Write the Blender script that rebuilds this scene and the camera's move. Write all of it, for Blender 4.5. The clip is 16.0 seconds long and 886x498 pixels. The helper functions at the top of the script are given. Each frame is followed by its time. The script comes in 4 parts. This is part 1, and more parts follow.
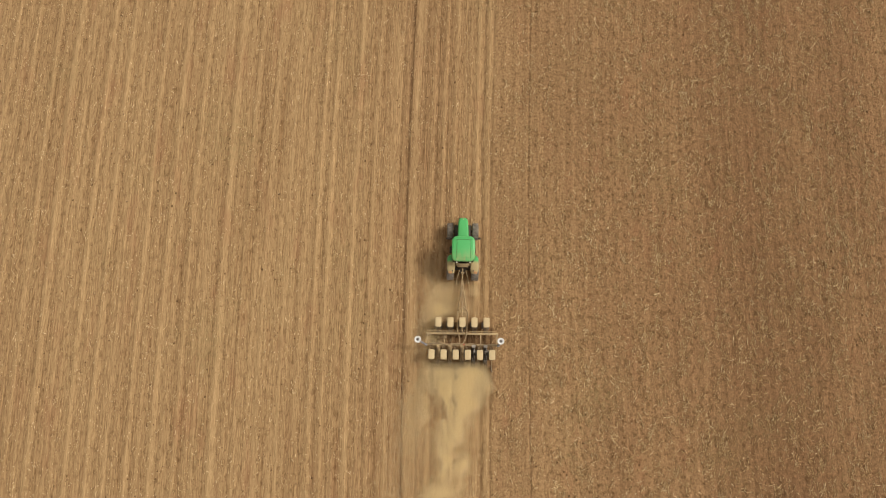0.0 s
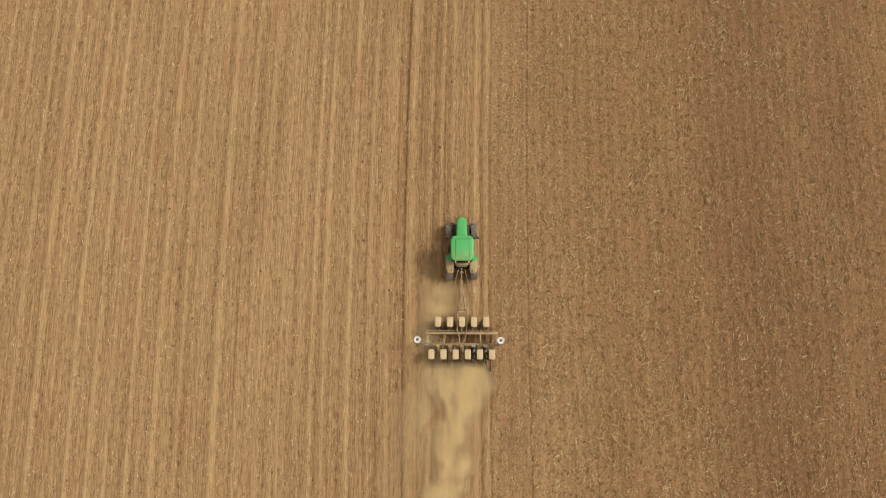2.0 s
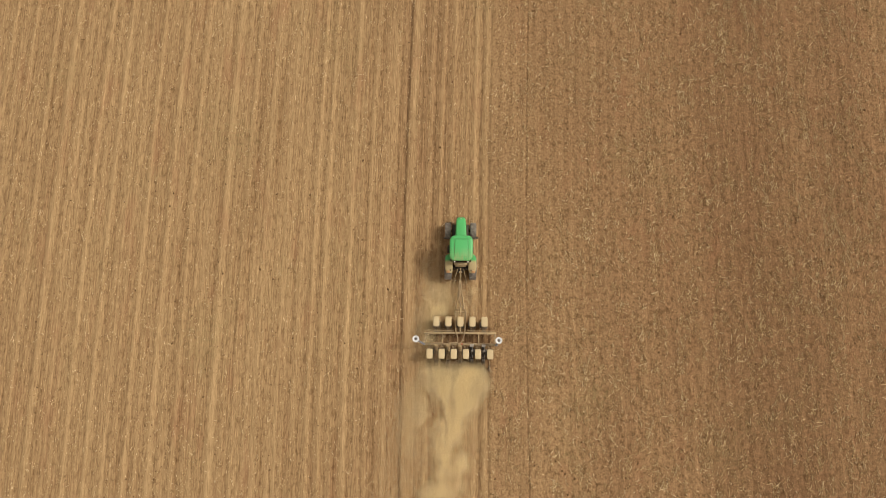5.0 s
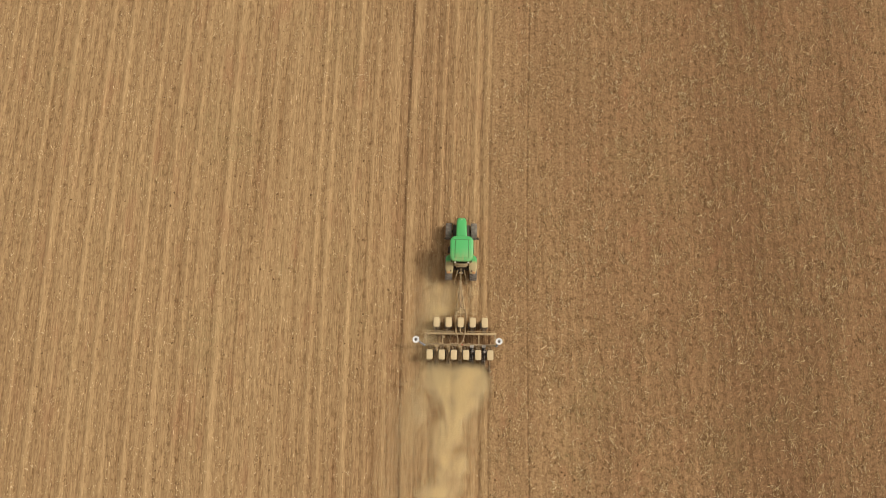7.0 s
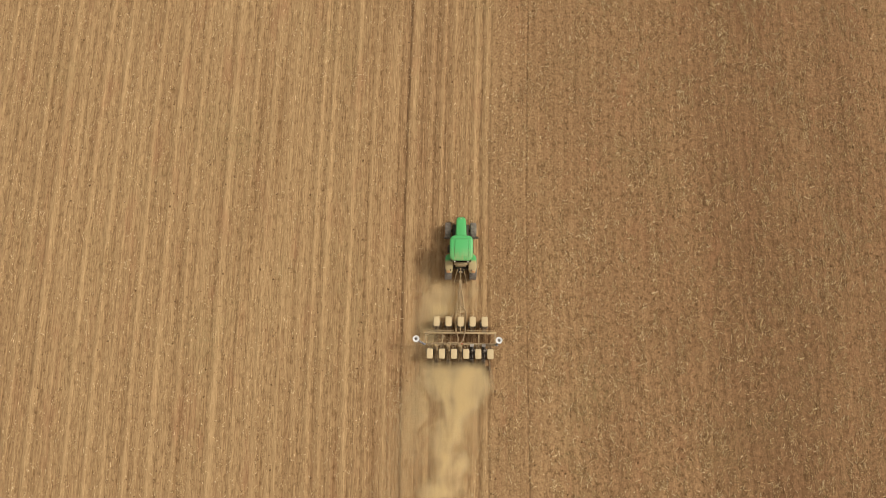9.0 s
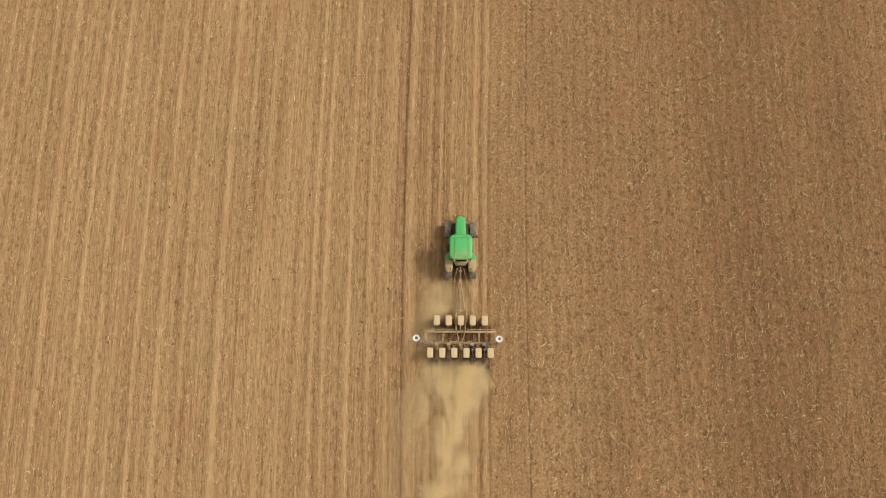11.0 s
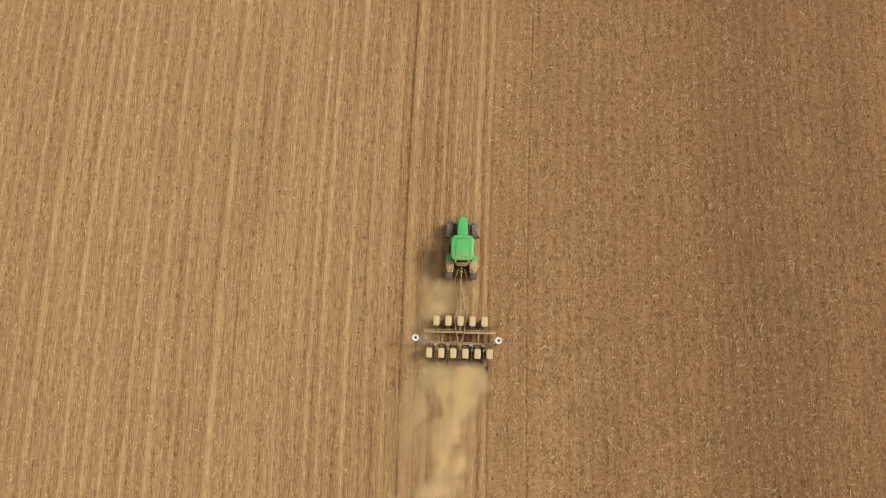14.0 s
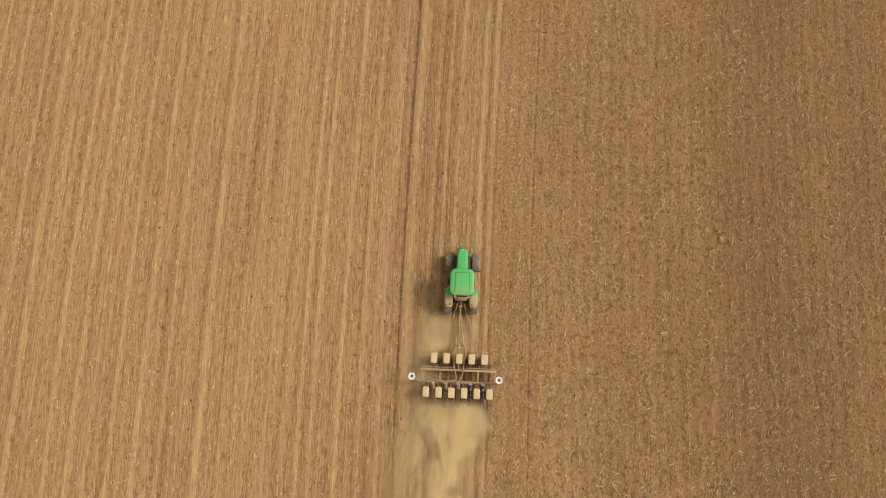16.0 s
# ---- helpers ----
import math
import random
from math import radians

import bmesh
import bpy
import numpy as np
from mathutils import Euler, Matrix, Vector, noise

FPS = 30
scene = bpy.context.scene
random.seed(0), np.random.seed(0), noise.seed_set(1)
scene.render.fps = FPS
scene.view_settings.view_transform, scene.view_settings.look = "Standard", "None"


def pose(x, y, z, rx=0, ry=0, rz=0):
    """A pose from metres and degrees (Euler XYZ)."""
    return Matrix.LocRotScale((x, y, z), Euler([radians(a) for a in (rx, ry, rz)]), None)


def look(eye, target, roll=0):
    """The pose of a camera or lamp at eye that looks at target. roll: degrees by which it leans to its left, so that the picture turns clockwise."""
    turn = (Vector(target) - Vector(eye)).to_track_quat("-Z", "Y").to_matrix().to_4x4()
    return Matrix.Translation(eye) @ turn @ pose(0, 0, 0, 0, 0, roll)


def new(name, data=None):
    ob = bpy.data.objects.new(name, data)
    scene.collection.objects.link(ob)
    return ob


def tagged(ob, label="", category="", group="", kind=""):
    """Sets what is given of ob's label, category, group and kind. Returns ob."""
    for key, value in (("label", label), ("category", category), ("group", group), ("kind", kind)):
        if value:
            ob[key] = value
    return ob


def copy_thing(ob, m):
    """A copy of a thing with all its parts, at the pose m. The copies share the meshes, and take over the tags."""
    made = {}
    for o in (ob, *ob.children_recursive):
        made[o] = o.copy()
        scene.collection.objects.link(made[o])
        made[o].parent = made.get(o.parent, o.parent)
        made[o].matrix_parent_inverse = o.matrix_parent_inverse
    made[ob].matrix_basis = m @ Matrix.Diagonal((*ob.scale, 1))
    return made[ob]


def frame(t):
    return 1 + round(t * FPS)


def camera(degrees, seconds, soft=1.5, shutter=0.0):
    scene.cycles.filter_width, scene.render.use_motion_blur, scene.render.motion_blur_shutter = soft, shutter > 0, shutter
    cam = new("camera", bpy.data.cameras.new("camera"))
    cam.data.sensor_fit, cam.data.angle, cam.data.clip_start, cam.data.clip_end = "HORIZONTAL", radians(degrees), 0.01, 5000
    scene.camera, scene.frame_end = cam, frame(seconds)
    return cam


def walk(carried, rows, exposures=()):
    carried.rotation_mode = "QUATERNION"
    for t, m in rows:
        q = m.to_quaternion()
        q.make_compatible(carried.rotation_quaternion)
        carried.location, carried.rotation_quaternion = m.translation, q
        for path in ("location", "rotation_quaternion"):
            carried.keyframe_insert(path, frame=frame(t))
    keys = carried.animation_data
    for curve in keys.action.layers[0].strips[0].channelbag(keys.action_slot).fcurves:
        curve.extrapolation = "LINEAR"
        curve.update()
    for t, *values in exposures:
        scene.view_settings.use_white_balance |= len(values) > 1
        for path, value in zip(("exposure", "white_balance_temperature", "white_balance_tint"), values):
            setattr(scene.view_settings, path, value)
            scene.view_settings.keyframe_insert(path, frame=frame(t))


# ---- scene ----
cam = camera(67.0, 16.0, soft=1.05)
# seconds, eye x, y, z and yaw: the drone hovers along with the machines, then gains on them from 14 s on
PATH = [
    (0.0, 0.0, 0.0, 43.88, 0.88),
    (0.5, 0.005, -0.014, 43.85, 0.72),
    (1.0, 0.005, -0.018, 43.80, 0.58),
    (1.5, 0.005, -0.012, 43.78, 0.40),
    (2.0, -0.003, -0.002, 43.78, 0.23),
    (2.5, -0.003, 0.002, 43.78, 0.08),
    (3.0, 0.018, -0.004, 43.80, 0.04),
    (3.5, 0.073, -0.034, 43.87, 0.17),
    (4.0, 0.112, -0.060, 43.90, 0.40),
    (6.5, 0.122, 0.014, 43.83, 0.93),
    (7.0, 0.117, 0.010, 43.84, 0.96),
    (7.5, 0.114, 0.012, 43.85, 0.94),
    (8.0, 0.112, 0.006, 43.86, 0.91),
    (8.5, 0.107, -0.018, 43.88, 0.82),
    (9.0, 0.105, -0.042, 43.89, 0.67),
    (11.5, 0.076, -0.108, 43.91, 0.30),
    (12.0, 0.080, -0.102, 43.91, 0.30),
    (12.5, 0.095, -0.096, 43.93, 0.48),
    (13.0, 0.118, -0.082, 43.95, 0.87),
    (13.5, 0.158, -0.070, 43.94, 1.28),
    (14.0, 0.165, -0.090, 43.93, 1.68),
    (14.5, 0.125, 0.165, 43.69, 2.04),
    (15.0, 0.110, 0.946, 43.25, 2.24),
    (15.5, 0.222, 1.765, 42.83, 2.27),
    (16.0, 0.228, 2.280, 42.28, 2.34),
]
DOWN = 10.0
walk(cam, [(t, pose(x, y, z, DOWN, 0, yaw)) for t, x, y, z, yaw in PATH], [(0.0, -0.29, 6500, 10), (4.0, -0.29, 6500, 10), (9.0, -0.22, 6500, 10), (12.5, -0.21, 6500, 10), (14.0, -0.22, 6560, 10), (16.0, -0.23, 6650, 10)])

# ---------- world and light ----------
SUN_EL, SUN_AZ = radians(50), radians(76)  # azimuth from +y towards +x
world = bpy.data.worlds.new("sky")
scene.world = world
world.use_nodes = True
wn = world.node_tree.nodes
sky = wn.new("ShaderNodeTexSky")
sky.sky_type = "NISHITA"
sky.sun_disc = False
sky.sun_elevation, sky.sun_rotation = SUN_EL, SUN_AZ
sky.dust_density, sky.air_density = 3.0, 1.0
veil = wn.new("ShaderNodeHueSaturation")  # thin high cloud greys the blue
veil.inputs["Saturation"].default_value = 0.0
world.node_tree.links.new(sky.outputs[0], veil.inputs["Color"])
warm = wn.new("ShaderNodeMix")            # and the dusty air warms it
warm.data_type, warm.blend_type = "RGBA", "MULTIPLY"
warm.inputs[0].default_value, warm.inputs[7].default_value = 1.0, (1.05, 0.965, 0.86, 1)
world.node_tree.links.new(veil.outputs[0], warm.inputs[6])
world.node_tree.links.new(warm.outputs[2], wn["Background"].inputs[0])
wn["Background"].inputs[1].default_value = 0.15
sun_data = bpy.data.lights.new("sun", "SUN")
sun_data.energy, sun_data.angle, sun_data.color = 2.0, radians(13), (1.0, 0.94, 0.85)
sun = new("sun", sun_data)
sun_dir = Vector((math.cos(SUN_EL) * math.sin(SUN_AZ), math.cos(SUN_EL) * math.cos(SUN_AZ), math.sin(SUN_EL)))
sun.matrix_world = look(sun_dir * 200, (0, 0, 0))


# ---------- materials ----------
def nodes_of(name):
    m = bpy.data.materials.new(name)
    m.use_nodes = True
    nt = m.node_tree
    return m, nt, nt.nodes, nt.links, nt.nodes["Principled BSDF"]


def ramp(nt, fac, stops):
    r = nt.nodes.new("ShaderNodeValToRGB")
    e = r.color_ramp.elements
    while len(e) < len(stops):
        e.new(0.5)
    for el, (p, c) in zip(e, stops):
        el.position = p
        el.color = (*c, 1) if isinstance(c, tuple) else (c, c, c, 1)
    nt.links.new(fac, r.inputs[0])
    return r.outputs[0]


def mixc(nt, fac, a, b, mode="MIX"):
    n = nt.nodes.new("ShaderNodeMix")
    n.data_type, n.blend_type = "RGBA", mode
    for sock, val in ((n.inputs[0], fac), (n.inputs[6], a), (n.inputs[7], b)):
        if isinstance(val, bpy.types.NodeSocket):
            nt.links.new(val, sock)
        elif isinstance(val, tuple):
            sock.default_value = (*val, 1)
        else:
            sock.default_value = val
    return n.outputs[2]


def maths(nt, op, a, b=0.0, clamp=False):
    n = nt.nodes.new("ShaderNodeMath")
    n.operation, n.use_clamp = op, clamp
    for sock, val in ((n.inputs[0], a), (n.inputs[1], b)):
        if isinstance(val, bpy.types.NodeSocket):
            nt.links.new(val, sock)
        else:
            sock.default_value = val
    return n.outputs[0]


def noise_tex(nt, vec, scale, detail=3.0, rough=0.55, stretch=(1, 1, 1)):
    if stretch != (1, 1, 1):
        mp = nt.nodes.new("ShaderNodeMapping")
        mp.inputs["Scale"].default_value = stretch
        nt.links.new(vec, mp.inputs["Vector"])
        vec = mp.outputs[0]
    n = nt.nodes.new("ShaderNodeTexNoise")
    n.inputs["Scale"].default_value = scale
    n.inputs["Detail"].default_value = detail
    n.inputs["Roughness"].default_value = rough
    nt.links.new(vec, n.inputs["Vector"])
    return n.outputs[0]


def bumped(nt, bsdf, height, strength, dist):
    b = nt.nodes.new("ShaderNodeBump")
    b.inputs["Strength"].default_value = strength
    b.inputs["Distance"].default_value = dist
    nt.links.new(height, b.inputs["Height"])
    nt.links.new(b.outputs[0], bsdf.inputs["Normal"])


def dusty(name, base, rough=0.5, dust=0.3, metal=0.0, dust_col=(0.42, 0.30, 0.17), scale=3.0, spec=0.4):
    """Paint, rubber or steel under a patchy film of field dust that lies thicker on upward faces and on the rear."""
    m, nt, ns, ln, bsdf = nodes_of(name)
    tc = ns.new("ShaderNodeTexCoord")
    big = noise_tex(nt, tc.outputs["Object"], scale, 4, 0.6)
    fine = noise_tex(nt, tc.outputs["Object"], scale * 14, 3, 0.6)
    fac = maths(nt, "MULTIPLY", ramp(nt, big, [(0.3, 0.25), (0.75, 1.0)]), dust * 1.3)
    fac = maths(nt, "ADD", fac, maths(nt, "MULTIPLY", maths(nt, "SUBTRACT", fine, 0.5), 0.35 * dust + 0.05), True)
    tint = mixc(nt, fine, tuple(c * 0.85 for c in base), tuple(min(1, c * 1.12) for c in base))
    ln.new(mixc(nt, fac, tint, dust_col), bsdf.inputs["Base Color"])
    ln.new(ramp(nt, fac, [(0.0, rough), (1.0, 0.95)]), bsdf.inputs["Roughness"])
    bsdf.inputs["Metallic"].default_value = metal
    bsdf.inputs["Specular IOR Level"].default_value = spec
    bumped(nt, bsdf, fine, 0.25, 0.004)
    return m


def body_paint(name, edge, slope, least):
    """Green paint; dust film grows towards the rear of the tractor (object y runs ahead)."""
    m, nt, ns, ln, bsdf = nodes_of(name)
    tc = ns.new("ShaderNodeTexCoord")
    sep = ns.new("ShaderNodeSeparateXYZ")
    ln.new(tc.outputs["Object"], sep.inputs[0])
    back = maths(nt, "MULTIPLY", maths(nt, "SUBTRACT", edge, sep.outputs[1]), slope, True)
    n1 = noise_tex(nt, tc.outputs["Object"], 3.5, 5, 0.65)
    n2 = noise_tex(nt, tc.outputs["Object"], 30, 3, 0.6)
    streak = noise_tex(nt, tc.outputs["Object"], 7, 2, 0.5, (1.6, 0.25, 1))
    fac = maths(nt, "MULTIPLY", back, ramp(nt, maths(nt, "MULTIPLY", maths(nt, "ADD", n1, streak), 0.5), [(0.36, least), (0.62, 1.0)]))
    fac = maths(nt, "ADD", maths(nt, "MULTIPLY", fac, 1.15), 0.06, True)
    base = mixc(nt, n2, PAINT_LO, PAINT_HI)
    ln.new(mixc(nt, fac, base, (0.46, 0.355, 0.18)), bsdf.inputs["Base Color"])
    ln.new(ramp(nt, fac, [(0.0, 0.38), (0.7, 0.9)]), bsdf.inputs["Roughness"])
    bumped(nt, bsdf, n2, 0.12, 0.003)
    return m


PAINT_LO, PAINT_HI = (0.052, 0.43, 0.115), (0.068, 0.50, 0.145)
M_GREEN = body_paint("green_body_paint", 1.0, 0.62, 0.1)
M_SEAM = dusty("dark_green_seam", (0.01, 0.12, 0.03), 0.6, 0.2)
M_FENDER = body_paint("dusted_green_fender", 0.40, 5.0, 0.75)
M_TYRE = dusty("tyre_rubber", (0.040, 0.037, 0.034), 0.8, 0.95, 0, (0.29, 0.25, 0.205), 5, 0.2)
M_RIM = dusty("wheel_rim_paint", (0.55, 0.42, 0.06), 0.5, 0.5)
M_DARK = dusty("dark_chassis_iron", (0.025, 0.025, 0.026), 0.6, 0.18, 0.2)
M_IRON = dusty("dusty_frame_paint", (0.20, 0.15, 0.10), 0.7, 0.9, 0, (0.54, 0.395, 0.205), 4)
M_UNIT = dusty("black_unit_paint", (0.022, 0.022, 0.025), 0.55, 0.14, 0.1, (0.3, 0.22, 0.14), 5)
M_UNITD = dusty("dusted_unit_paint", (0.19, 0.14, 0.088), 0.7, 0.85, 0.0, (0.42, 0.30, 0.17), 5)
M_BEAM = dusty("worn_beam_paint", (0.13, 0.095, 0.062), 0.7, 0.62, 0, (0.50, 0.365, 0.19), 4)
# brown brackets, darkened further for the shade below the front hoppers
M_UNITF = dusty("brown_shaded_unit_paint", (0.060, 0.045, 0.032), 0.6, 0.4, 0.0, (0.42, 0.30, 0.17), 5)
M_HOPPER = dusty("cream_hopper_plastic", (0.63, 0.49, 0.28), 0.55, 0.35, 0, (0.54, 0.41, 0.225), 2.5)
M_WHITE = dusty("white_marker_paint", (0.80, 0.80, 0.80), 0.5, 0.06)
M_BLUE = dusty("blue_grey_steel", (0.20, 0.23, 0.28), 0.5, 0.3, 0.2)
M_NAVY = dusty("dark_hub_steel", (0.055, 0.06, 0.075), 0.5, 0.2, 0.2)
M_HOSE = dusty("dusty_hose_rubber", (0.24, 0.165, 0.10), 0.8, 0.8, 0, (0.48, 0.35, 0.20))
M_LAMP = dusty("lamp_lens", (0.75, 0.72, 0.62), 0.2, 0.25)
M_AMBER = dusty("amber_lens", (0.60, 0.27, 0.10), 0.4, 0.45, 0, (0.48, 0.34, 0.18))
M_RED = dusty("faded_red_plastic", (0.50, 0.10, 0.05), 0.5, 0.4)
M_STEEL = dusty("bare_steel", (0.45, 0.43, 0.40), 0.35, 0.3, 0.8)


def cab_glass():
    m, nt, ns, ln, bsdf = nodes_of("cab_glass")
    tc = ns.new("ShaderNodeTexCoord")
    ln.new(ramp(nt, noise_tex(nt, tc.outputs["Object"], 5, 4), [(0.3, 0.03), (0.8, 0.22)]), bsdf.inputs["Roughness"])
    bsdf.inputs["Base Color"].default_value = (0.55, 0.60, 0.58, 1)
    bsdf.inputs["Transmission Weight"].default_value = 0.9
    return m


M_GLASS = cab_glass()


def soil_material():
    m, nt, ns, ln, bsdf = nodes_of("field_soil")
    uv = ns.new("ShaderNodeUVMap")
    uv.uv_map = "rows"
    v = uv.outputs[0]

    def attr(name):
        a = ns.new("ShaderNodeAttribute")
        a.attribute_name = name
        return a.outputs["Fac"]

    tilled, dry, moist_shade, brown = attr("tilled"), attr("dry"), attr("moist_shade"), attr("brown")
    left = mixc(nt, ramp(nt, noise_tex(nt, v, 0.11, 3, 0.5, (1.8, 0.5, 1)), [(0.35, 0.0), (0.65, 1.0)]), SOIL_LEFT_A, SOIL_LEFT_B)
    right = mixc(nt, ramp(nt, noise_tex(nt, v, 0.09, 3, 0.5, (2.4, 0.4, 1)), [(0.38, 0.0), (0.66, 1.0)]), SOIL_RIGHT_A, SOIL_RIGHT_B)
    col = mixc(nt, brown, left, right)
    # long streaks along the rows, stronger on the unplanted side
    st1 = noise_tex(nt, v, 1.0, 4, 0.65, (3.6, 0.045, 1))
    st2 = noise_tex(nt, v, 1.0, 4, 0.7, (12.0, 0.09, 1))
    streak = maths(nt, "ADD", maths(nt, "MULTIPLY", st1, 0.45), maths(nt, "MULTIPLY", st2, 0.55))
    gain = ramp(nt, streak, [(0.32, (0.72, 0.64, 0.58)), (0.50, 1.0), (0.68, (1.22, 1.22, 1.22))])
    soft_gain = ramp(nt, streak, [(0.30, (0.93, 0.90, 0.88)), (0.50, 1.0), (0.70, 1.07)])
    col = mixc(nt, 1.0, col, mixc(nt, tilled, gain, soft_gain), "MULTIPLY")
    # clods and crumb grain
    long_grain = noise_tex(nt, v, 5.5, 4, 0.64, (1.9, 0.22, 1))
    round_grain = noise_tex(nt, v, 6.5, 4, 0.66, (1.0, 0.85, 1))
    grain = maths(nt, "ADD", maths(nt, "MULTIPLY", long_grain, maths(nt, "SUBTRACT", 1.0, tilled)), maths(nt, "MULTIPLY", round_grain, tilled))
    col = mixc(nt, 1.0, col, mixc(nt, tilled, ramp(nt, grain, [(0.30, (0.62, 0.55, 0.49)), (0.50, 1.0), (0.70, (1.25, 1.26, 1.26))]), ramp(nt, grain, [(0.30, (0.63, 0.57, 0.52)), (0.50, 1.0), (0.70, (1.27, 1.28, 1.28))])), "MULTIPLY")
    # dry crumbs on the ridges
    fine_dry = mixc(nt, 1.0, SOIL_DRY, ramp(nt, grain, [(0.3, (0.84, 0.80, 0.77)), (0.7, 1.12)]), "MULTIPLY")
    col = mixc(nt, maths(nt, "MULTIPLY", dry, maths(nt, "ADD", maths(nt, "MULTIPLY", noise_tex(nt, v, 1.0, 3, 0.6, (3, 0.7, 1)), 1.25), 0.05), True), col, fine_dry)
    # dark brown noise spots, held off the dry crests
    crumbs = mixc(nt, tilled, noise_tex(nt, v, 3.0, 4, 0.70, (1.25, 0.7, 1)), noise_tex(nt, v, 3.0, 4, 0.72, (1.15, 0.85, 1)))
    spots = maths(nt, "MULTIPLY", ramp(nt, crumbs, [(0.53, 0.0), (0.625, 1.0)]), mixc(nt, tilled, ramp(nt, st1, [(0.36, 0.75), (0.62, 0.25)]), maths(nt, "MULTIPLY", ramp(nt, st1, [(0.3, 1.0), (0.7, 0.75)]), ramp(nt, brown, [(0.44, 0.55), (0.70, 1.0)]))))
    col = mixc(nt, maths(nt, "MULTIPLY", spots, maths(nt, "SUBTRACT", 1.0, dry), True), col, (0.150, 0.078, 0.032))
    # sprouting weeds and reddish subsoil in patches
    weeds = maths(nt, "MULTIPLY", ramp(nt, noise_tex(nt, v, 0.14, 3, 0.6, (1.1, 0.8, 1)), [(0.55, 0.0), (0.72, 0.38)]), ramp(nt, noise_tex(nt, v, 3.0, 3, 0.7), [(0.42, 0.0), (0.62, 1.0)]))
    col = mixc(nt, weeds, col, (0.24, 0.20, 0.085))
    red = maths(nt, "MULTIPLY", ramp(nt, noise_tex(nt, v, 0.5, 3, 0.6, (1.4, 0.35, 1)), [(0.56, 0.0), (0.74, 0.5)]), 1.0)
    col = mixc(nt, red, col, (0.34, 0.17, 0.085))
    # damp soil, and the painted shade below the planter
    col = mixc(nt, maths(nt, "MULTIPLY", moist_shade, ramp(nt, grain, [(0.3, 1.25), (0.7, 0.55)]), True), col, (0.128, 0.065, 0.029))
    ln.new(col, bsdf.inputs["Base Color"])
    bsdf.inputs["Roughness"].default_value = 0.95
    bsdf.inputs["Specular IOR Level"].default_value = 0.15
    hgt = maths(nt, "ADD", grain, maths(nt, "MULTIPLY", streak, 0.8))
    bumped(nt, bsdf, hgt, 0.9, 0.07)
    return m


SOIL_LEFT_A, SOIL_LEFT_B = (0.370, 0.235, 0.114), (0.414, 0.269, 0.132)
SOIL_RIGHT_A, SOIL_RIGHT_B = (0.283, 0.161, 0.079), (0.352, 0.209, 0.102)
SOIL_DRY = (0.525, 0.358, 0.181)
M_SOIL = soil_material()


def scatter_material(name, stops, rough=0.85):
    """Loose pieces whose tone differs from piece to piece."""
    m, nt, ns, ln, bsdf = nodes_of(name)
    g = ns.new("ShaderNodeNewGeometry")
    tc = ns.new("ShaderNodeTexCoord")
    col = ramp(nt, g.outputs["Random Per Island"], stops)
    n = noise_tex(nt, tc.outputs["Object"], 40, 2)
    ln.new(mixc(nt, 1.0, col, ramp(nt, n, [(0.3, 0.8), (0.7, 1.15)]), "MULTIPLY"), bsdf.inputs["Base Color"])
    bsdf.inputs["Roughness"].default_value = rough
    bsdf.inputs["Specular IOR Level"].default_value = 0.2
    return m


# the darkest few pieces stand in for shadow slivers beside the stalks
M_STRAW = scatter_material("dry_stalk", [(0.0, (0.20, 0.108, 0.044)), (0.07, (0.25, 0.142, 0.060)), (0.22, (0.38, 0.235, 0.106)), (0.75, (0.60, 0.43, 0.220)), (1.0, (0.88, 0.70, 0.43))])
M_CLOD = scatter_material("soil_clod", [(0.0, (0.14, 0.076, 0.032)), (0.5, (0.21, 0.120, 0.053)), (1.0, (0.33, 0.20, 0.092))], 0.95)


def dust_material():
    m, nt, ns, ln, bsdf = nodes_of("airborne_dust")
    bsdf.inputs["Base Color"].default_value = (*DUST, 1)
    bsdf.inputs["Roughness"].default_value = 1.0
    bsdf.inputs["Specular IOR Level"].default_value = 0.0
    tr = ns.new("ShaderNodeBsdfTranslucent")
    tr.inputs[0].default_value = (*DUST, 1)
    mx = ns.new("ShaderNodeMixShader")
    mx.inputs[0].default_value = 0.5
    ln.new(bsdf.outputs[0], mx.inputs[1])
    ln.new(tr.outputs[0], mx.inputs[2])
    ln.new(mx.outputs[0], ns["Material Output"].inputs[0])
    return m


DUST = (0.93, 0.80, 0.505)
M_DUST = dust_material()


# ---------- building helpers ----------
def part(name, bm, material, parent=None, label="", at=None):
    """One bmesh as one mesh object, under a thing or a part."""
    me = bpy.data.meshes.new(name)
    bmesh.ops.recalc_face_normals(bm, faces=bm.faces)
    bm.to_mesh(me)
    bm.free()
    me.materials.append(material)
    for p in me.polygons:
        p.use_smooth = True
    me.set_sharp_from_angle(angle=radians(35))
    ob = new(name, me)
    ob.parent = parent
    if at is not None:
        ob.matrix_basis = at
    if label:
        tagged(ob, label)
    return ob


def box(bm, loc, size, bevel=0.008, rot=(0, 0, 0)):
    r = bmesh.ops.create_cube(bm, size=1, matrix=pose(*loc, *rot) @ Matrix.Diagonal((*size, 1)))
    if bevel:
        es = list({e for v in r["verts"] for e in v.link_edges})
        bmesh.ops.bevel(bm, geom=es, offset=bevel, segments=2, affect="EDGES", profile=0.5)
    return bm


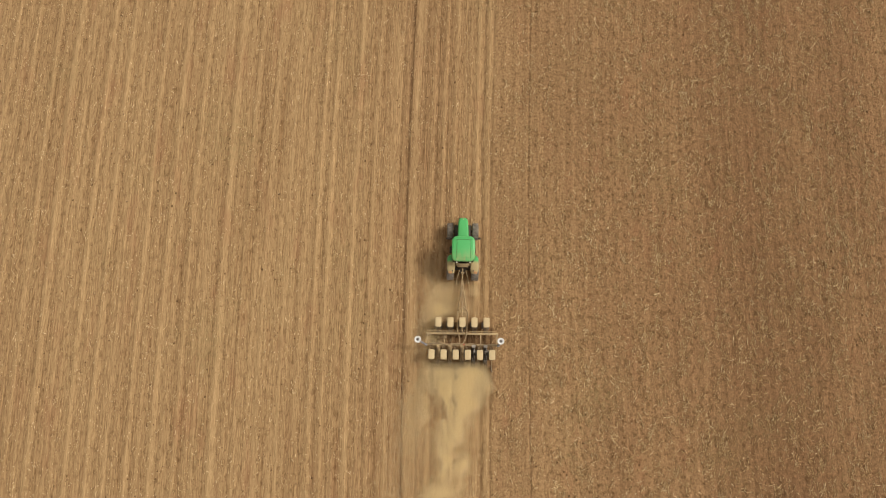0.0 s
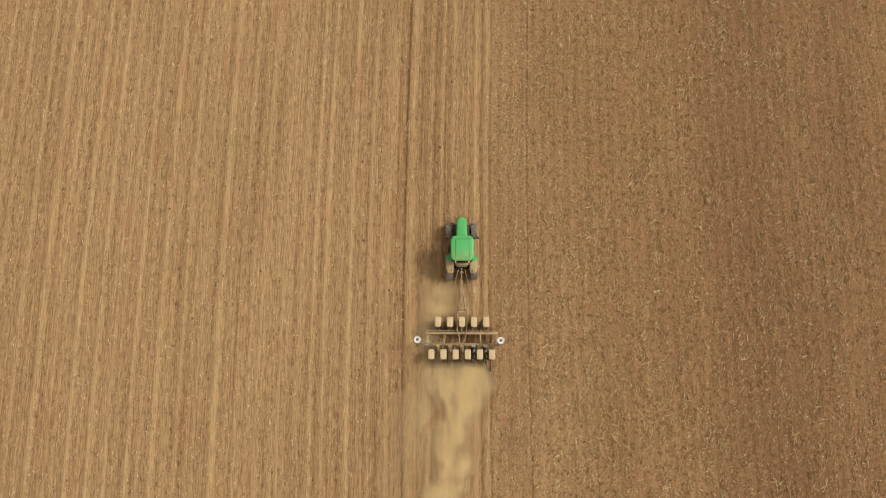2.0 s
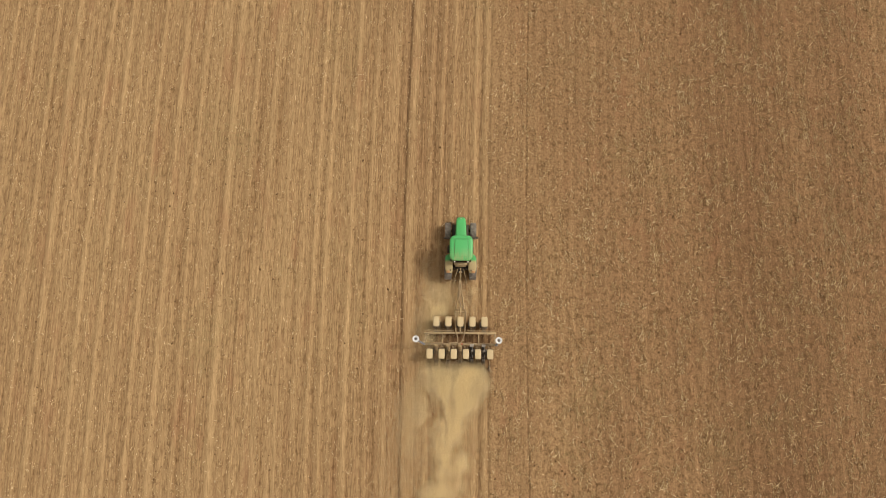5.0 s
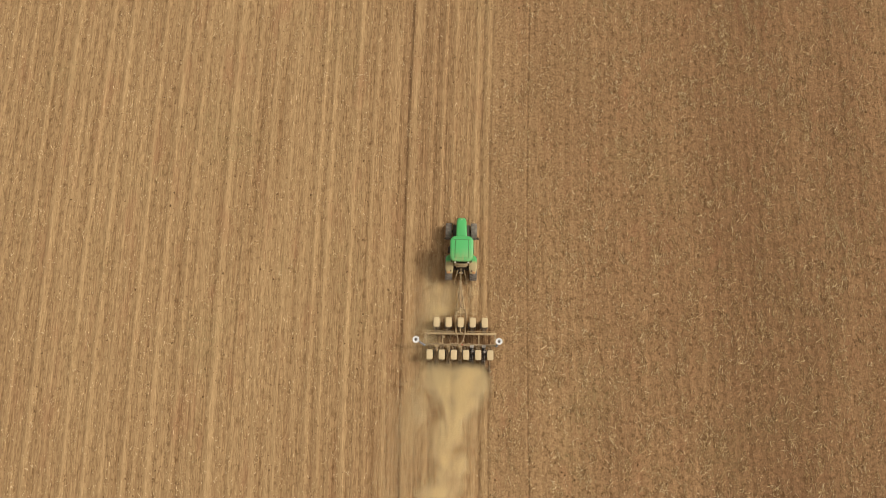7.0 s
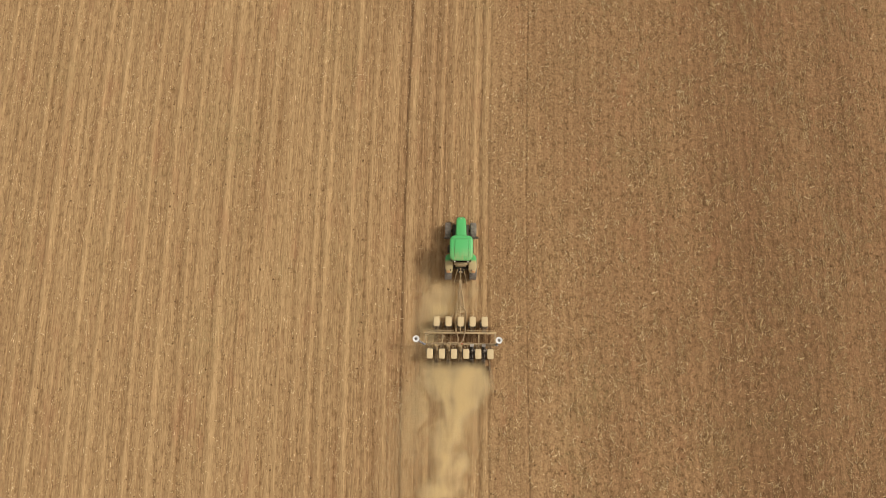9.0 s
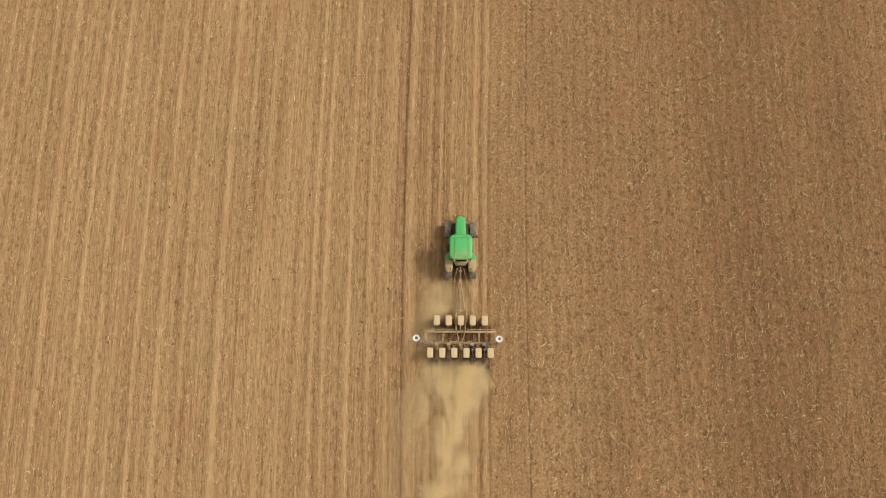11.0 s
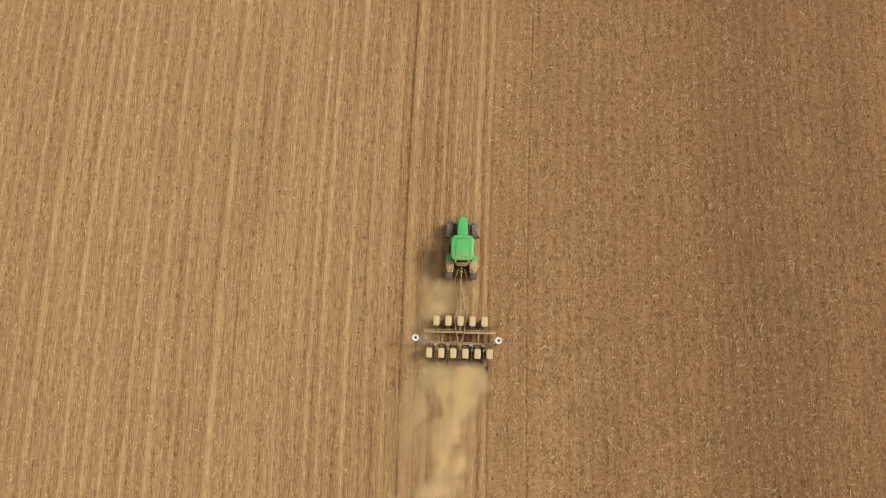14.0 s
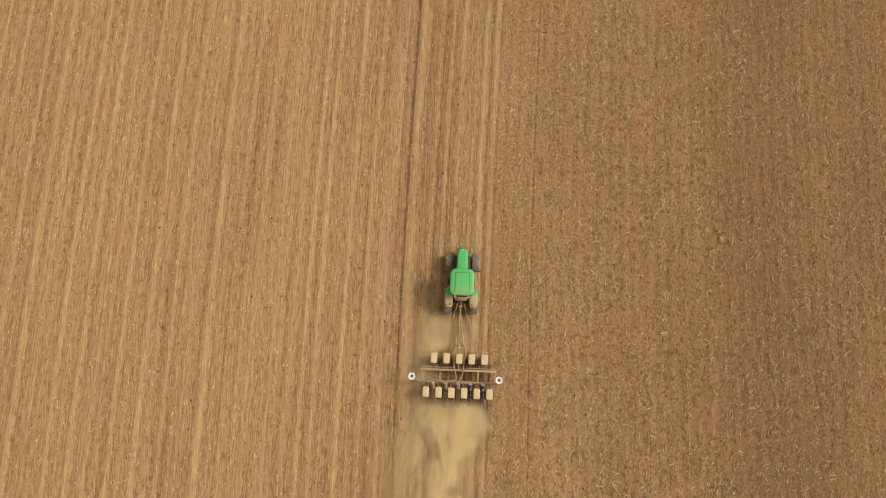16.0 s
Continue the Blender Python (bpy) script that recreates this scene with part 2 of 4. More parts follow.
def cyl(bm, loc, r, h, axis="z", seg=20, r2=None, bevel=0.0):
    rot = {"x": (0, 90, 0), "y": (90, 0, 0), "z": (0, 0, 0)}[axis]
    q = bmesh.ops.create_cone(bm, cap_ends=True, segments=seg, radius1=r, radius2=r if r2 is None else r2, depth=h, matrix=pose(*loc, *rot))
    if bevel:
        es = list({e for v in q["verts"] for e in v.link_edges if len(e.link_faces) == 2 and any(len(f.verts) > 4 for f in e.link_faces)})
        bmesh.ops.bevel(bm, geom=es, offset=bevel, segments=2, affect="EDGES", profile=0.5)
    return bm


def rings(bm, loops, close_ends=True, wrap=False):
    """Skin a row of closed loops of points."""
    vs = [[bm.verts.new(p) for p in loop] for loop in loops]
    n = len(vs[0])
    pairs = list(zip(vs, vs[1:])) + ([(vs[-1], vs[0])] if wrap else [])
    for a, b in pairs:
        for i in range(n):
            bm.faces.new((a[i], a[(i + 1) % n], b[(i + 1) % n], b[i]))
    if close_ends and not wrap:
        bm.faces.new(vs[0][::-1])
        bm.faces.new(vs[-1])
    return bm


def rrect(w, d, r, n=4):
    """A rounded rectangle, anticlockwise, as (a, b) pairs."""
    out = []
    for cx, cy, a0 in ((w / 2 - r, d / 2 - r, 0), (r - w / 2, d / 2 - r, 90), (r - w / 2, r - d / 2, 180), (w / 2 - r, r - d / 2, 270)):
        for i in range(n + 1):
            a = radians(a0 + 90 * i / n)
            out.append((cx + r * math.cos(a), cy + r * math.sin(a)))
    return out


def lathe(bm, profile, centre, axis="x", seg=40):
    """Turn a closed profile of (radius, along) about an axis through centre."""
    loops = []
    c = Vector(centre)
    for i in range(seg):
        a = 2 * math.pi * i / seg
        ca, sa = math.cos(a), math.sin(a)
        if axis == "x":
            loops.append([c + Vector((h, r * ca, r * sa)) for r, h in profile])
        else:
            loops.append([c + Vector((r * ca, r * sa, h)) for r, h in profile])
    return rings(bm, loops, wrap=True)


def tube(bm, pts, r, seg=8):
    loops = []
    P = [Vector(p) for p in pts]
    for i, p in enumerate(P):
        d = (P[min(i + 1, len(P) - 1)] - P[max(i - 1, 0)]).normalized()
        side = d.cross(Vector((0, 0, 1)) if abs(d.z) < 0.9 else Vector((1, 0, 0))).normalized()
        up = side.cross(d)
        loops.append([p + r * (side * math.cos(2 * math.pi * k / seg) + up * math.sin(2 * math.pi * k / seg)) for k in range(seg)])
    return rings(bm, loops)


def smooth_path(pts, n=5):
    """A Catmull-Rom curve through pts."""
    P = [Vector(p) for p in pts]
    P = [2 * P[0] - P[1]] + P + [2 * P[-1] - P[-2]]
    out = []
    for i in range(1, len(P) - 2):
        for k in range(n):
            t = k / n
            a, b, c, d = P[i - 1], P[i], P[i + 1], P[i + 2]
            out.append(0.5 * ((2 * b) + (c - a) * t + (2 * a - 5 * b + 4 * c - d) * t * t + (3 * b - a - 3 * c + d) * t ** 3))
    return out + [P[-2]]


def nb():
    return bmesh.new()


def lattice(seed, shape):
    return np.random.RandomState(seed).rand(*shape)


def vnoise(x, y, seed, n=256):
    """Smooth value noise from 0 to 1 over arrays."""
    g = lattice(seed, (n, n))
    xi, yi = np.floor(x).astype(int), np.floor(y).astype(int)
    fx, fy = x - xi, y - yi
    fx, fy = fx * fx * (3 - 2 * fx), fy * fy * (3 - 2 * fy)
    x0, x1, y0, y1 = xi % n, (xi + 1) % n, yi % n, (yi + 1) % n
    return (g[x0, y0] * (1 - fx) + g[x1, y0] * fx) * (1 - fy) + (g[x0, y1] * (1 - fx) + g[x1, y1] * fx) * fy


def mesh_from(name, verts, faces, material):
    """A mesh from arrays of vertices and of equal-sided faces."""
    me = bpy.data.meshes.new(name)
    k = faces.shape[1]
    me.vertices.add(len(verts))
    me.vertices.foreach_set("co", np.ascontiguousarray(verts, dtype=np.float32).ravel())
    me.loops.add(faces.size)
    me.loops.foreach_set("vertex_index", np.ascontiguousarray(faces, dtype=np.int32).ravel())
    me.polygons.add(len(faces))
    me.polygons.foreach_set("loop_start", np.arange(0, faces.size, k, dtype=np.int32))
    me.update(calc_edges=True)
    me.validate()
    me.materials.append(material)
    return me


# ---------- the field ----------
BEND = 0.0006        # the rows run in a very wide arc
LEAN = 0.008         # and a little askew to the machines
EDGE = 3.05          # row coordinate where the planted ground begins
ROW = 0.762


def row_u(x, y):
    return x - LEAN * np.clip(y, -60, 60) - BEND * (np.clip(y, -60, 60) - 10) ** 2


# ridge crests beside the machines: row coordinate, half width, dryness
CRESTS = [(-7.87, 0.16, 0.85), (-6.26, 0.18, 0.9), (-5.03, 0.10, 0.5), (-3.75, 0.18, 0.85), (-2.26, 0.24, 1.0), (-1.15, 0.10, 0.35), (-0.35, 0.11, 0.75), (0.42, 0.14, 0.85), (1.95, 0.16, 0.8), (2.66, 0.13, 0.6),
          (-8.66, 0.13, 0.8), (-10.6, 0.15, 0.85), (-12.03, 0.17, 0.9), (-13.4, 0.09, 0.4), (-14.7, 0.24, 1.0), (-15.9, 0.12, 0.7), (-17.0, 0.12, 0.6), (-18.5, 0.18, 0.9), (-20.05, 0.17, 0.9),
          (-21.4, 0.12, 0.7), (-22.5, 0.18, 0.95), (-23.85, 0.17, 0.9), (-25.2, 0.12, 0.6), (-26.3, 0.22, 1.0), (-27.7, 0.14, 0.7)]
FURROWS = [(-2.70, 0.095, 0.06, 0.95), (5.50, 0.06, 0.05, 0.7), (-0.83, 0.06, 0.03, 0.5), (-0.10, 0.05, 0.03, 0.35), (2.35, 0.08, 0.03, 0.45), (2.95, 0.07, 0.03, 0.5), (-1.75, 0.10, 0.03, 0.45), (1.2, 0.12, 0.02, 0.3), (-3.25, 0.07, 0.03, 0.3), (-5.7, 0.06, 0.02, 0.35), (-7.2, 0.06, 0.02, 0.35)]
_rs = np.random.RandomState(7)
_c = -29.2
while _c > -60:      # the unplanted side: crests at one or two row widths
    CRESTS.append((_c + _rs.uniform(-0.1, 0.1), _rs.uniform(0.11, 0.2), _rs.uniform(0.5, 0.95)))
    _c -= ROW * _rs.choice([1.8, 2, 2, 2])


def field_profile(x, y):
    """Height, dryness, moisture with painted planter shade, tilled share and brownness of the soil."""
    u = row_u(x, y)
    tilled = 1 / (1 + np.exp(-np.clip(u - EDGE + 0.25 * (vnoise(u * 0.9, y * 0.5, 3) - 0.5), -9, 9) / 0.10))
    brown = 0.40 * tilled + 0.60 * np.clip((u - 3.0) / 16, 0, 1) ** 0.85 + 0.40 * np.exp(-((u + 1.7) / 3.5) ** 4) * (1 - tilled)
    near = np.clip(1.6 - np.abs(y - 8) / 60, 0, 1)
    h = 0.03 * (vnoise(u * 2.1, y * 1.3, 11) - 0.5) + 0.035 * (vnoise(u * 5.5, y * 2.6, 12) - 0.5)
    h += 0.012 * np.cos(2 * np.pi * (u - 0.42) / ROW) * (1 - tilled) + 0.012 * np.cos(2 * np.pi * (u - EDGE) / ROW) * tilled
    dry = np.zeros_like(x)
    moist_shade = np.zeros_like(x)
    wob = 0.05 * (vnoise(u * 0.3, y * 0.35, 21) - 0.5)
    for i, (c, w, d) in enumerate(CRESTS):
        gauss = np.exp(-((u - c + wob) / w) ** 2)
        patch = 0.42 + 0.85 * vnoise(np.full_like(y, i * 3.7), y * 0.32, 31)
        dry = np.maximum(dry, gauss * d * np.clip(patch, 0, 1))
        h += 0.045 * gauss * d
    # every old row leaves a faint dry streak
    streak = (0.5 + 0.5 * np.cos(2 * np.pi * (u - 0.42 + wob) / ROW)) ** 3
    dry = np.maximum(dry, 0.5 * streak * np.clip(0.3 + 1.1 * vnoise(np.round((u - 0.42) / ROW) * 5.3, y * 0.12, 33), 0, 1) * (1 - tilled))
    for c, w, depth, m in FURROWS:
        gauss = np.exp(-((u - c + wob * 0.5) / w) ** 2)
        h -= depth * gauss * (0.7 + 0.6 * vnoise(u * 0 + c, y * 0.9, 41))
        moist_shade = np.maximum(moist_shade, gauss * m * (0.45 + 0.75 * vnoise(u * 0 + c, y * 0.7, 42)))
    # seed slots opened by the planter, closing again behind it
    for c in [1.185 + (k - 2) * ROW for k in range(5)] + [1.165 + (k - 2.5) * ROW for k in range(6)]:
        slot = np.exp(-((x - c) / 0.20) ** 2) * np.clip((2.9 - y) / 0.5, 0, 1) * np.clip((y + 3.5) / 3, 0, 1)
        h -= 0.025 * slot
        # full strength also paints in the shade under the planter frame
        moist_shade = np.maximum(moist_shade, 1.0 * slot)
    # damp swath on the planted side
    swath = np.exp(-((u - 22.5) / 6.5) ** 2) * (0.4 + 0.9 * vnoise(u * 0.3, y * 0.035, 51))
    moist_shade = np.maximum(moist_shade, 0.34 * tilled * np.clip(swath, 0, 1))
    return h * near, np.clip(dry, 0, 1) * (1 - 0.9 * tilled), np.clip(moist_shade, 0, 1), tilled, np.clip(brown, 0, 1)


def spread(lo, hi, step, far):
    """Even steps between lo and hi, then growing ones out to far."""
    a = list(np.arange(lo, hi + step / 2, step))
    s, x = step, hi
    while x < far:
        s *= 1.6
        x += s
        a.append(x)
    s, x = step, lo
    while x > -far:
        s *= 1.6
        x -= s
        a.insert(0, x)
    return np.array(a)


def build_ground():
    xs, ys = spread(-37, 37, 0.07, 3500), spread(-15, 36, 0.22, 3500)
    X, Y = np.meshgrid(xs, ys, indexing="ij")
    x, y = X.ravel(), Y.ravel()
    h, dry, moist_shade, tilled, brown = field_profile(x, y)
    ny = len(ys)
    i, j = np.meshgrid(np.arange(len(xs) - 1), np.arange(ny - 1), indexing="ij")
    a = (i * ny + j).ravel()
    faces = np.stack([a, a + ny, a + ny + 1, a + 1], axis=1)
    me = mesh_from("ground", np.stack([x, y, h], axis=1), faces, M_SOIL)
    me.polygons.foreach_set("use_smooth", np.ones(len(faces), dtype=bool))
    uv = me.uv_layers.new(name="rows")
    vi = faces.ravel()
    uv.data.foreach_set("uv", np.stack([row_u(x, y)[vi], y[vi]], axis=1).astype(np.float32).ravel())
    for name, val in (("dry", dry), ("moist_shade", moist_shade), ("tilled", tilled), ("brown", brown)):
        at = me.attributes.new(name, "FLOAT", "POINT")
        at.data.foreach_set("value", val.astype(np.float32))
    ob = new("ground", me)
    return tagged(ob, "tan stubble field beside browner planted soil in long rows", "field", kind="structure")


build_ground()


# ---------- the tractor ----------
def empty(name, m):
    ob = new(name)
    ob.matrix_basis = m
    ob.empty_display_size = 0.3
    return ob


def wheel(parent, name, x, y, r, width, rim_r, lugs):
    """A tyre with slanting lugs, and a dished rim under it."""
    s = 1 if x > 0 else -1
    hw = width / 2
    bm = nb()
    lathe(bm, [(rim_r, -hw * 0.8), (r * 0.80, -hw), (r * 0.93, -hw * 0.96), (r * 0.965, -hw * 0.6), (r * 0.97, 0), (r * 0.965, hw * 0.6), (r * 0.93, hw * 0.96), (r * 0.80, hw), (rim_r, hw * 0.8)], (0, 0, 0), "x", 44)
    for k in range(lugs):
        for side in (-1, 1):
            a = 360 * (k + 0.25 * side) / lugs
            m = pose(0, 0, 0, a) @ pose(side * hw * 0.48, 0, r * 0.972, 0, 0, side * 32)
            bmesh.ops.create_cube(bm, size=1, matrix=m @ Matrix.Diagonal((hw * 1.02, 0.05 * r, 0.055 * r, 1)))
    tyre = part("tyre", bm, M_TYRE, parent, "dusty black rubber tyre with lugs", pose(x, y, r))
    bm = nb()
    lathe(bm, [(0.10, -0.02), (rim_r * 0.6, -0.03), (rim_r * 0.85, -hw * 0.55), (rim_r * 1.01, -hw * 0.8), (rim_r * 1.01, hw * 0.8), (rim_r * 0.85, hw * 0.55), (rim_r * 0.6, 0.03), (0.10, 0.02)], (0, 0, 0), "x", 32)
    cyl(bm, (s * 0.05, 0, 0), 0.12, 0.16, "x", 18, None, 0.01)
    for k in range(8):
        a = 2 * math.pi * k / 8
        cyl(bm, (s * 0.05, 0.19 * rim_r / 0.3 * math.cos(a), 0.19 * rim_r / 0.3 * math.sin(a)), 0.018, 0.05, "x", 6)
    part("rim", bm, M_RIM, tyre, "dusty yellow steel rim")
    tyre.name = name
    return tyre


def loft_y(bm, rows):
    """Skin cross sections that stand at (y): rows of y, half width, top, bottom, corner radius."""
    loops = []
    for y, hw, top, bot, r in rows:
        loops.append([(a, y, b + (top + bot) / 2) for a, b in rrect(2 * hw, top - bot, r, 5)])
    return rings(bm, loops)


def build_tractor():
    t = tagged(empty("tractor", pose(1.17, 6.35, 0)), "bright green row-crop tractor with tan-dusted fenders, hitched to a planter", "tractor")
    # hood, its front nose and side grilles
    bm = nb()
    loft_y(bm, [(1.62, 0.35, 1.83, 1.05, 0.10), (2.0, 0.35, 1.81, 1.03, 0.11), (2.5, 0.335, 1.75, 1.0, 0.12), (2.9, 0.315, 1.68, 0.98, 0.13), (3.05, 0.29, 1.63, 0.97, 0.14), (3.14, 0.24, 1.57, 0.98, 0.13), (3.19, 0.17, 1.50, 1.02, 0.11), (3.205, 0.10, 1.44, 1.08, 0.07)])
    hood = part("hood", bm, M_GREEN, t, "bright green rounded engine hood")
    bm = nb()
    box(bm, (0, 3.19, 1.20), (0.26, 0.04, 0.30), 0.012)
    part("grille", bm, M_DARK, hood, "black front grille")
    for s in (-1, 1):
        bm = nb()
        box(bm, (s * 0.20, 3.12, 1.20), (0.10, 0.04, 0.07), 0.01, (0, 0, s * -35))
        part("headlight", bm, M_LAMP, hood, "clear headlight")
        bm = nb()
        for k in range(6):
            box(bm, (s * 0.338, 2.25 + 0.09 * k, 1.36), (0.02, 0.055, 0.30), 0.004)
        part("side_grille", bm, M_DARK, hood, "black louvred side grille")
    bm = nb()
    box(bm, (0, 3.08, 1.618), (0.08, 0.06, 0.016), 0.004, (-28, 0, 0))
    part("badge", bm, M_LAMP, hood, "small pale badge")
    # engine, transmission, front support
    bm = nb()
    box(bm, (0, 2.35, 0.82), (0.50, 1.5, 0.50), 0.03)
    box(bm, (0, 1.0, 0.80), (0.52, 1.5, 0.62), 0.04)
    box(bm, (0, 0.05, 0.86), (0.46, 0.75, 0.56), 0.05)
    part("chassis", bm, M_DARK, t, "black engine and transmission block")
    # added black blocks deepen the shade between hood and front wheels
    for s in (-1, 1):
        bm = nb()
        box(bm, (s * 0.43, 2.30, 0.76), (0.26, 1.10, 0.20), 0.03)
        box(bm, (s * 0.40, 2.35, 0.90), (0.16, 0.60, 0.12), 0.03)
        part("side_filler", bm, M_DARK, t, "added black block filling the dark gap beside the engine")
    bm = nb()
    box(bm, (0, 2.48, 0.56), (1.30, 0.18, 0.16), 0.03)
    cyl(bm, (0, 2.48, 0.56), 0.16, 0.34, "x", 18, None, 0.02)
    part("front_axle", bm, M_DARK, t)
    bm = nb()
    cyl(bm, (0, 0, 0.80), 0.14, 1.30, "x", 20, None, 0.02)
    part("rear_axle", bm, M_DARK, t)
    bm = nb()
    for k in range(5):
        box(bm, (-0.22 + 0.11 * k, 3.24, 0.78), (0.10, 0.16, 0.34), 0.02)
    part("front_weights", bm, M_DARK, t, "row of black suitcase weights")
    for s in (-1, 1):
        wheel(t, "front_wheel", s * 0.825, 2.48, 0.55, 0.40, 0.33, 18)
        wheel(t, "rear_wheel", s * 0.80, 0.0, 0.80, 0.46, 0.46, 20)
    # cab: sill, pillars, glass, roof
    bm = nb()
    box(bm, (0, 0.95, 1.16), (1.10, 1.34, 0.10), 0.02)
    box(bm, (0, 1.60, 1.30), (0.86, 0.06, 0.34), 0.02)
    part("cab_floor", bm, M_DARK, t)
    for s in (-1, 1):
        for y0, y1 in ((1.60, 1.50), (0.78, 0.78), (0.26, 0.30)):
            bm = nb()
            tube(bm, [(s * 0.56, y0, 1.18), (s * 0.63, (y0 + y1) / 2, 1.9), (s * 0.60, y1, 2.60)], 0.035, 8)
            part("cab_pillar", bm, M_DARK, t)
        bm = nb()
        box(bm, (s * 0.612, 1.17, 1.89), (0.012, 0.72, 1.36), 0.003)
        part("side_window", bm, M_GLASS, t)
        bm = nb()
        box(bm, (s * 0.612, 0.54, 1.98), (0.012, 0.42, 1.16), 0.003)
        part("quarter_window", bm, M_GLASS, t)
    bm = nb()
    box(bm, (0, 1.57, 1.94), (1.12, 0.012, 1.20), 0.003, (4, 0, 0))
    part("windscreen", bm, M_GLASS, t)
    bm = nb()
    box(bm, (0, 0.265, 2.05), (1.10, 0.012, 0.98), 0.003)
    part("rear_window", bm, M_GLASS, t)
    bm = nb()
    box(bm, (0, 0.62, 1.32), (0.48, 0.46, 0.14), 0.05)
    box(bm, (0, 0.40, 1.66), (0.46, 0.12, 0.62), 0.05, (8, 0, 0))
    part("operator_seat", bm, M_DARK, t)
    bm = nb()
    lathe(bm, [(0.185, -0.012), (0.20, 0), (0.185, 0.012), (0.17, 0)], (0, 1.22, 1.62), "z", 24)
    cyl(bm, (0, 1.30, 1.45), 0.03, 0.36, "z", 10)
    part("steering_wheel", bm, M_DARK, t)
    bm = nb()
    loops = []
    for z, w, d, r, dy in ((2.53, 1.36, 1.50, 0.20, 0), (2.57, 1.46, 1.60, 0.26, 0), (2.64, 1.49, 1.63, 0.27, 0), (2.70, 1.45, 1.58, 0.26, 0), (2.735, 1.35, 1.48, 0.23, 0), (2.75, 1.16, 1.28, 0.18, 0)):
        loops.append([(a * (1.02 - 0.10 * (b / 0.8) ** 2), b + 0.955 + dy - 0.03 * (a / 0.7) ** 2 * (1 if b > 0 else -0.6), z) for a, b in rrect(w, d, r, 8)])
    rings(bm, loops)
    roof = part("cab_roof", bm, M_GREEN, t, "green moulded cab roof dusted at the rear")
    bm = nb()
    rings(bm, [[(a, b + 0.93, z) for a, b in rrect(w, d, 0.07, 5)] for z, w, d in ((2.74, 0.80, 1.10), (2.764, 0.79, 1.09), (2.770, 0.74, 1.04))])
    part("roof_panel", bm, M_GREEN, roof)
    bm = nb()
    for a, b in (((-0.41, 1.50), (-0.44, 0.36)), ((0.41, 1.50), (0.44, 0.36)), ((-0.41, 1.52), (0.41, 1.52))):
        tube(bm, [(a[0], a[1], 2.752), (b[0], b[1], 2.752)], 0.011, 6)
    tube(bm, [(-0.62, 1.58, 2.733), (-0.41, 1.50, 2.752)], 0.009, 6)
    tube(bm, [(0.62, 1.58, 2.733), (0.41, 1.50, 2.752)], 0.009, 6)
    part("roof_seam", bm, M_SEAM, roof)
    for s in (-1, 1):
        bm = nb()
        cyl(bm, (s * 0.41, 0.10, 2.56), 0.055, 0.07, "y", 14, None, 0.012)
        cyl(bm, (s * 0.41, 0.145, 2.56), 0.035, 0.05, "y", 12)
        part("work_light", bm, M_LAMP, roof, "round pale work light")
        bm = nb()
        box(bm, (s * 0.10, 0.50, 2.774), (0.025, 0.42, 0.012), 0.004)
        part("roof_rib", bm, M_GREEN, roof)
    # rear crossbeam under the window
    bm = nb()
    box(bm, (0, 0.12, 1.62), (0.84, 0.16, 0.16), 0.03)
    box(bm, (0, 0.02, 1.44), (0.70, 0.10, 0.22), 0.03)
    part("rear_crossbeam", bm, M_IRON, t, "dusty crossbeam behind the cab")
    # fenders: an arched shell over each rear tyre
    for s in (-1, 1):
        bm = nb()
        loops = []
        for k in range(17):
            f = k / 16
            a = radians(30 + 90 * f)
            pinch = 0.10 * max(0.0, abs(f - 0.5) * 2 - 0.55) / 0.45     # rounded ends
            x0, x1 = 0.50 + 0.4 * pinch, 1.02 - pinch - 0.05 * (1 - f)
            ring = []
            for rr, xa in ((0.875, x0), (0.92, x0 + 0.05), (0.935, x0 + 0.12), (0.935, x1 - 0.14), (0.92, x1 - 0.05), (0.875, x1), (0.86, x1 - 0.03), (0.86, x0 + 0.03)):
                ring.append((s * xa, rr * math.cos(a), 0.80 + rr * math.sin(a)))
            loops.append(ring)
        rings(bm, loops)
        box(bm, (s * 0.52, 0.18, 1.45), (0.03, 0.9, 0.5), 0.01)
        f = part("fender", bm, M_FENDER, t, "green rear fender under thick tan dust")
        bm = nb()
        box(bm, (s * 0.80, -0.40, 1.66), (0.20, 0.15, 0.06), 0.02, (24, 0, 0))
        part("tail_lamp", bm, M_AMBER, f, "amber tail lamp")
        bm = nb()
        box(bm, (s * 0.66, -0.30, 1.70), (0.06, 0.10, 0.05), 0.012, (20, 0, 0))
        part("grab_handle", bm, M_DARK, f)
        # mirror on an arm
        bm = nb()
        tube(bm, smooth_path([(s * 0.64, 1.60, 2.10), (s * 0.85, 1.74, 2.14), (s * 1.0, 1.74, 2.10)]), 0.014, 6)
        arm = part("mirror_arm", bm, M_DARK, t)
        bm = nb()
        box(bm, (s * 1.02, 1.73, 2.02), (0.17, 0.06, 0.28), 0.02, (0, 0, s * -12))
        part("mirror", bm, M_DARK, arm, "black wing mirror")
        # steps below the door
        bm = nb()
        for k in range(3):
            box(bm, (s * (0.66 + 0.05 * k), 1.22, 1.04 - 0.26 * k), (0.20, 0.42, 0.03), 0.006)
        box(bm, (s * 0.70, 1.02, 0.82), (0.22, 0.02, 0.52), 0.004)
        box(bm, (s * 0.70, 1.42, 0.82), (0.22, 0.02, 0.52), 0.004)
        part("steps", bm, M_DARK, t)
        bm = nb()
        tube(bm, [(s * 0.70, 1.0, 1.1), (s * 0.74, 0.98, 1.6), (s * 0.72, 0.96, 2.1)], 0.014, 6)
        part("handrail", bm, M_DARK, t)
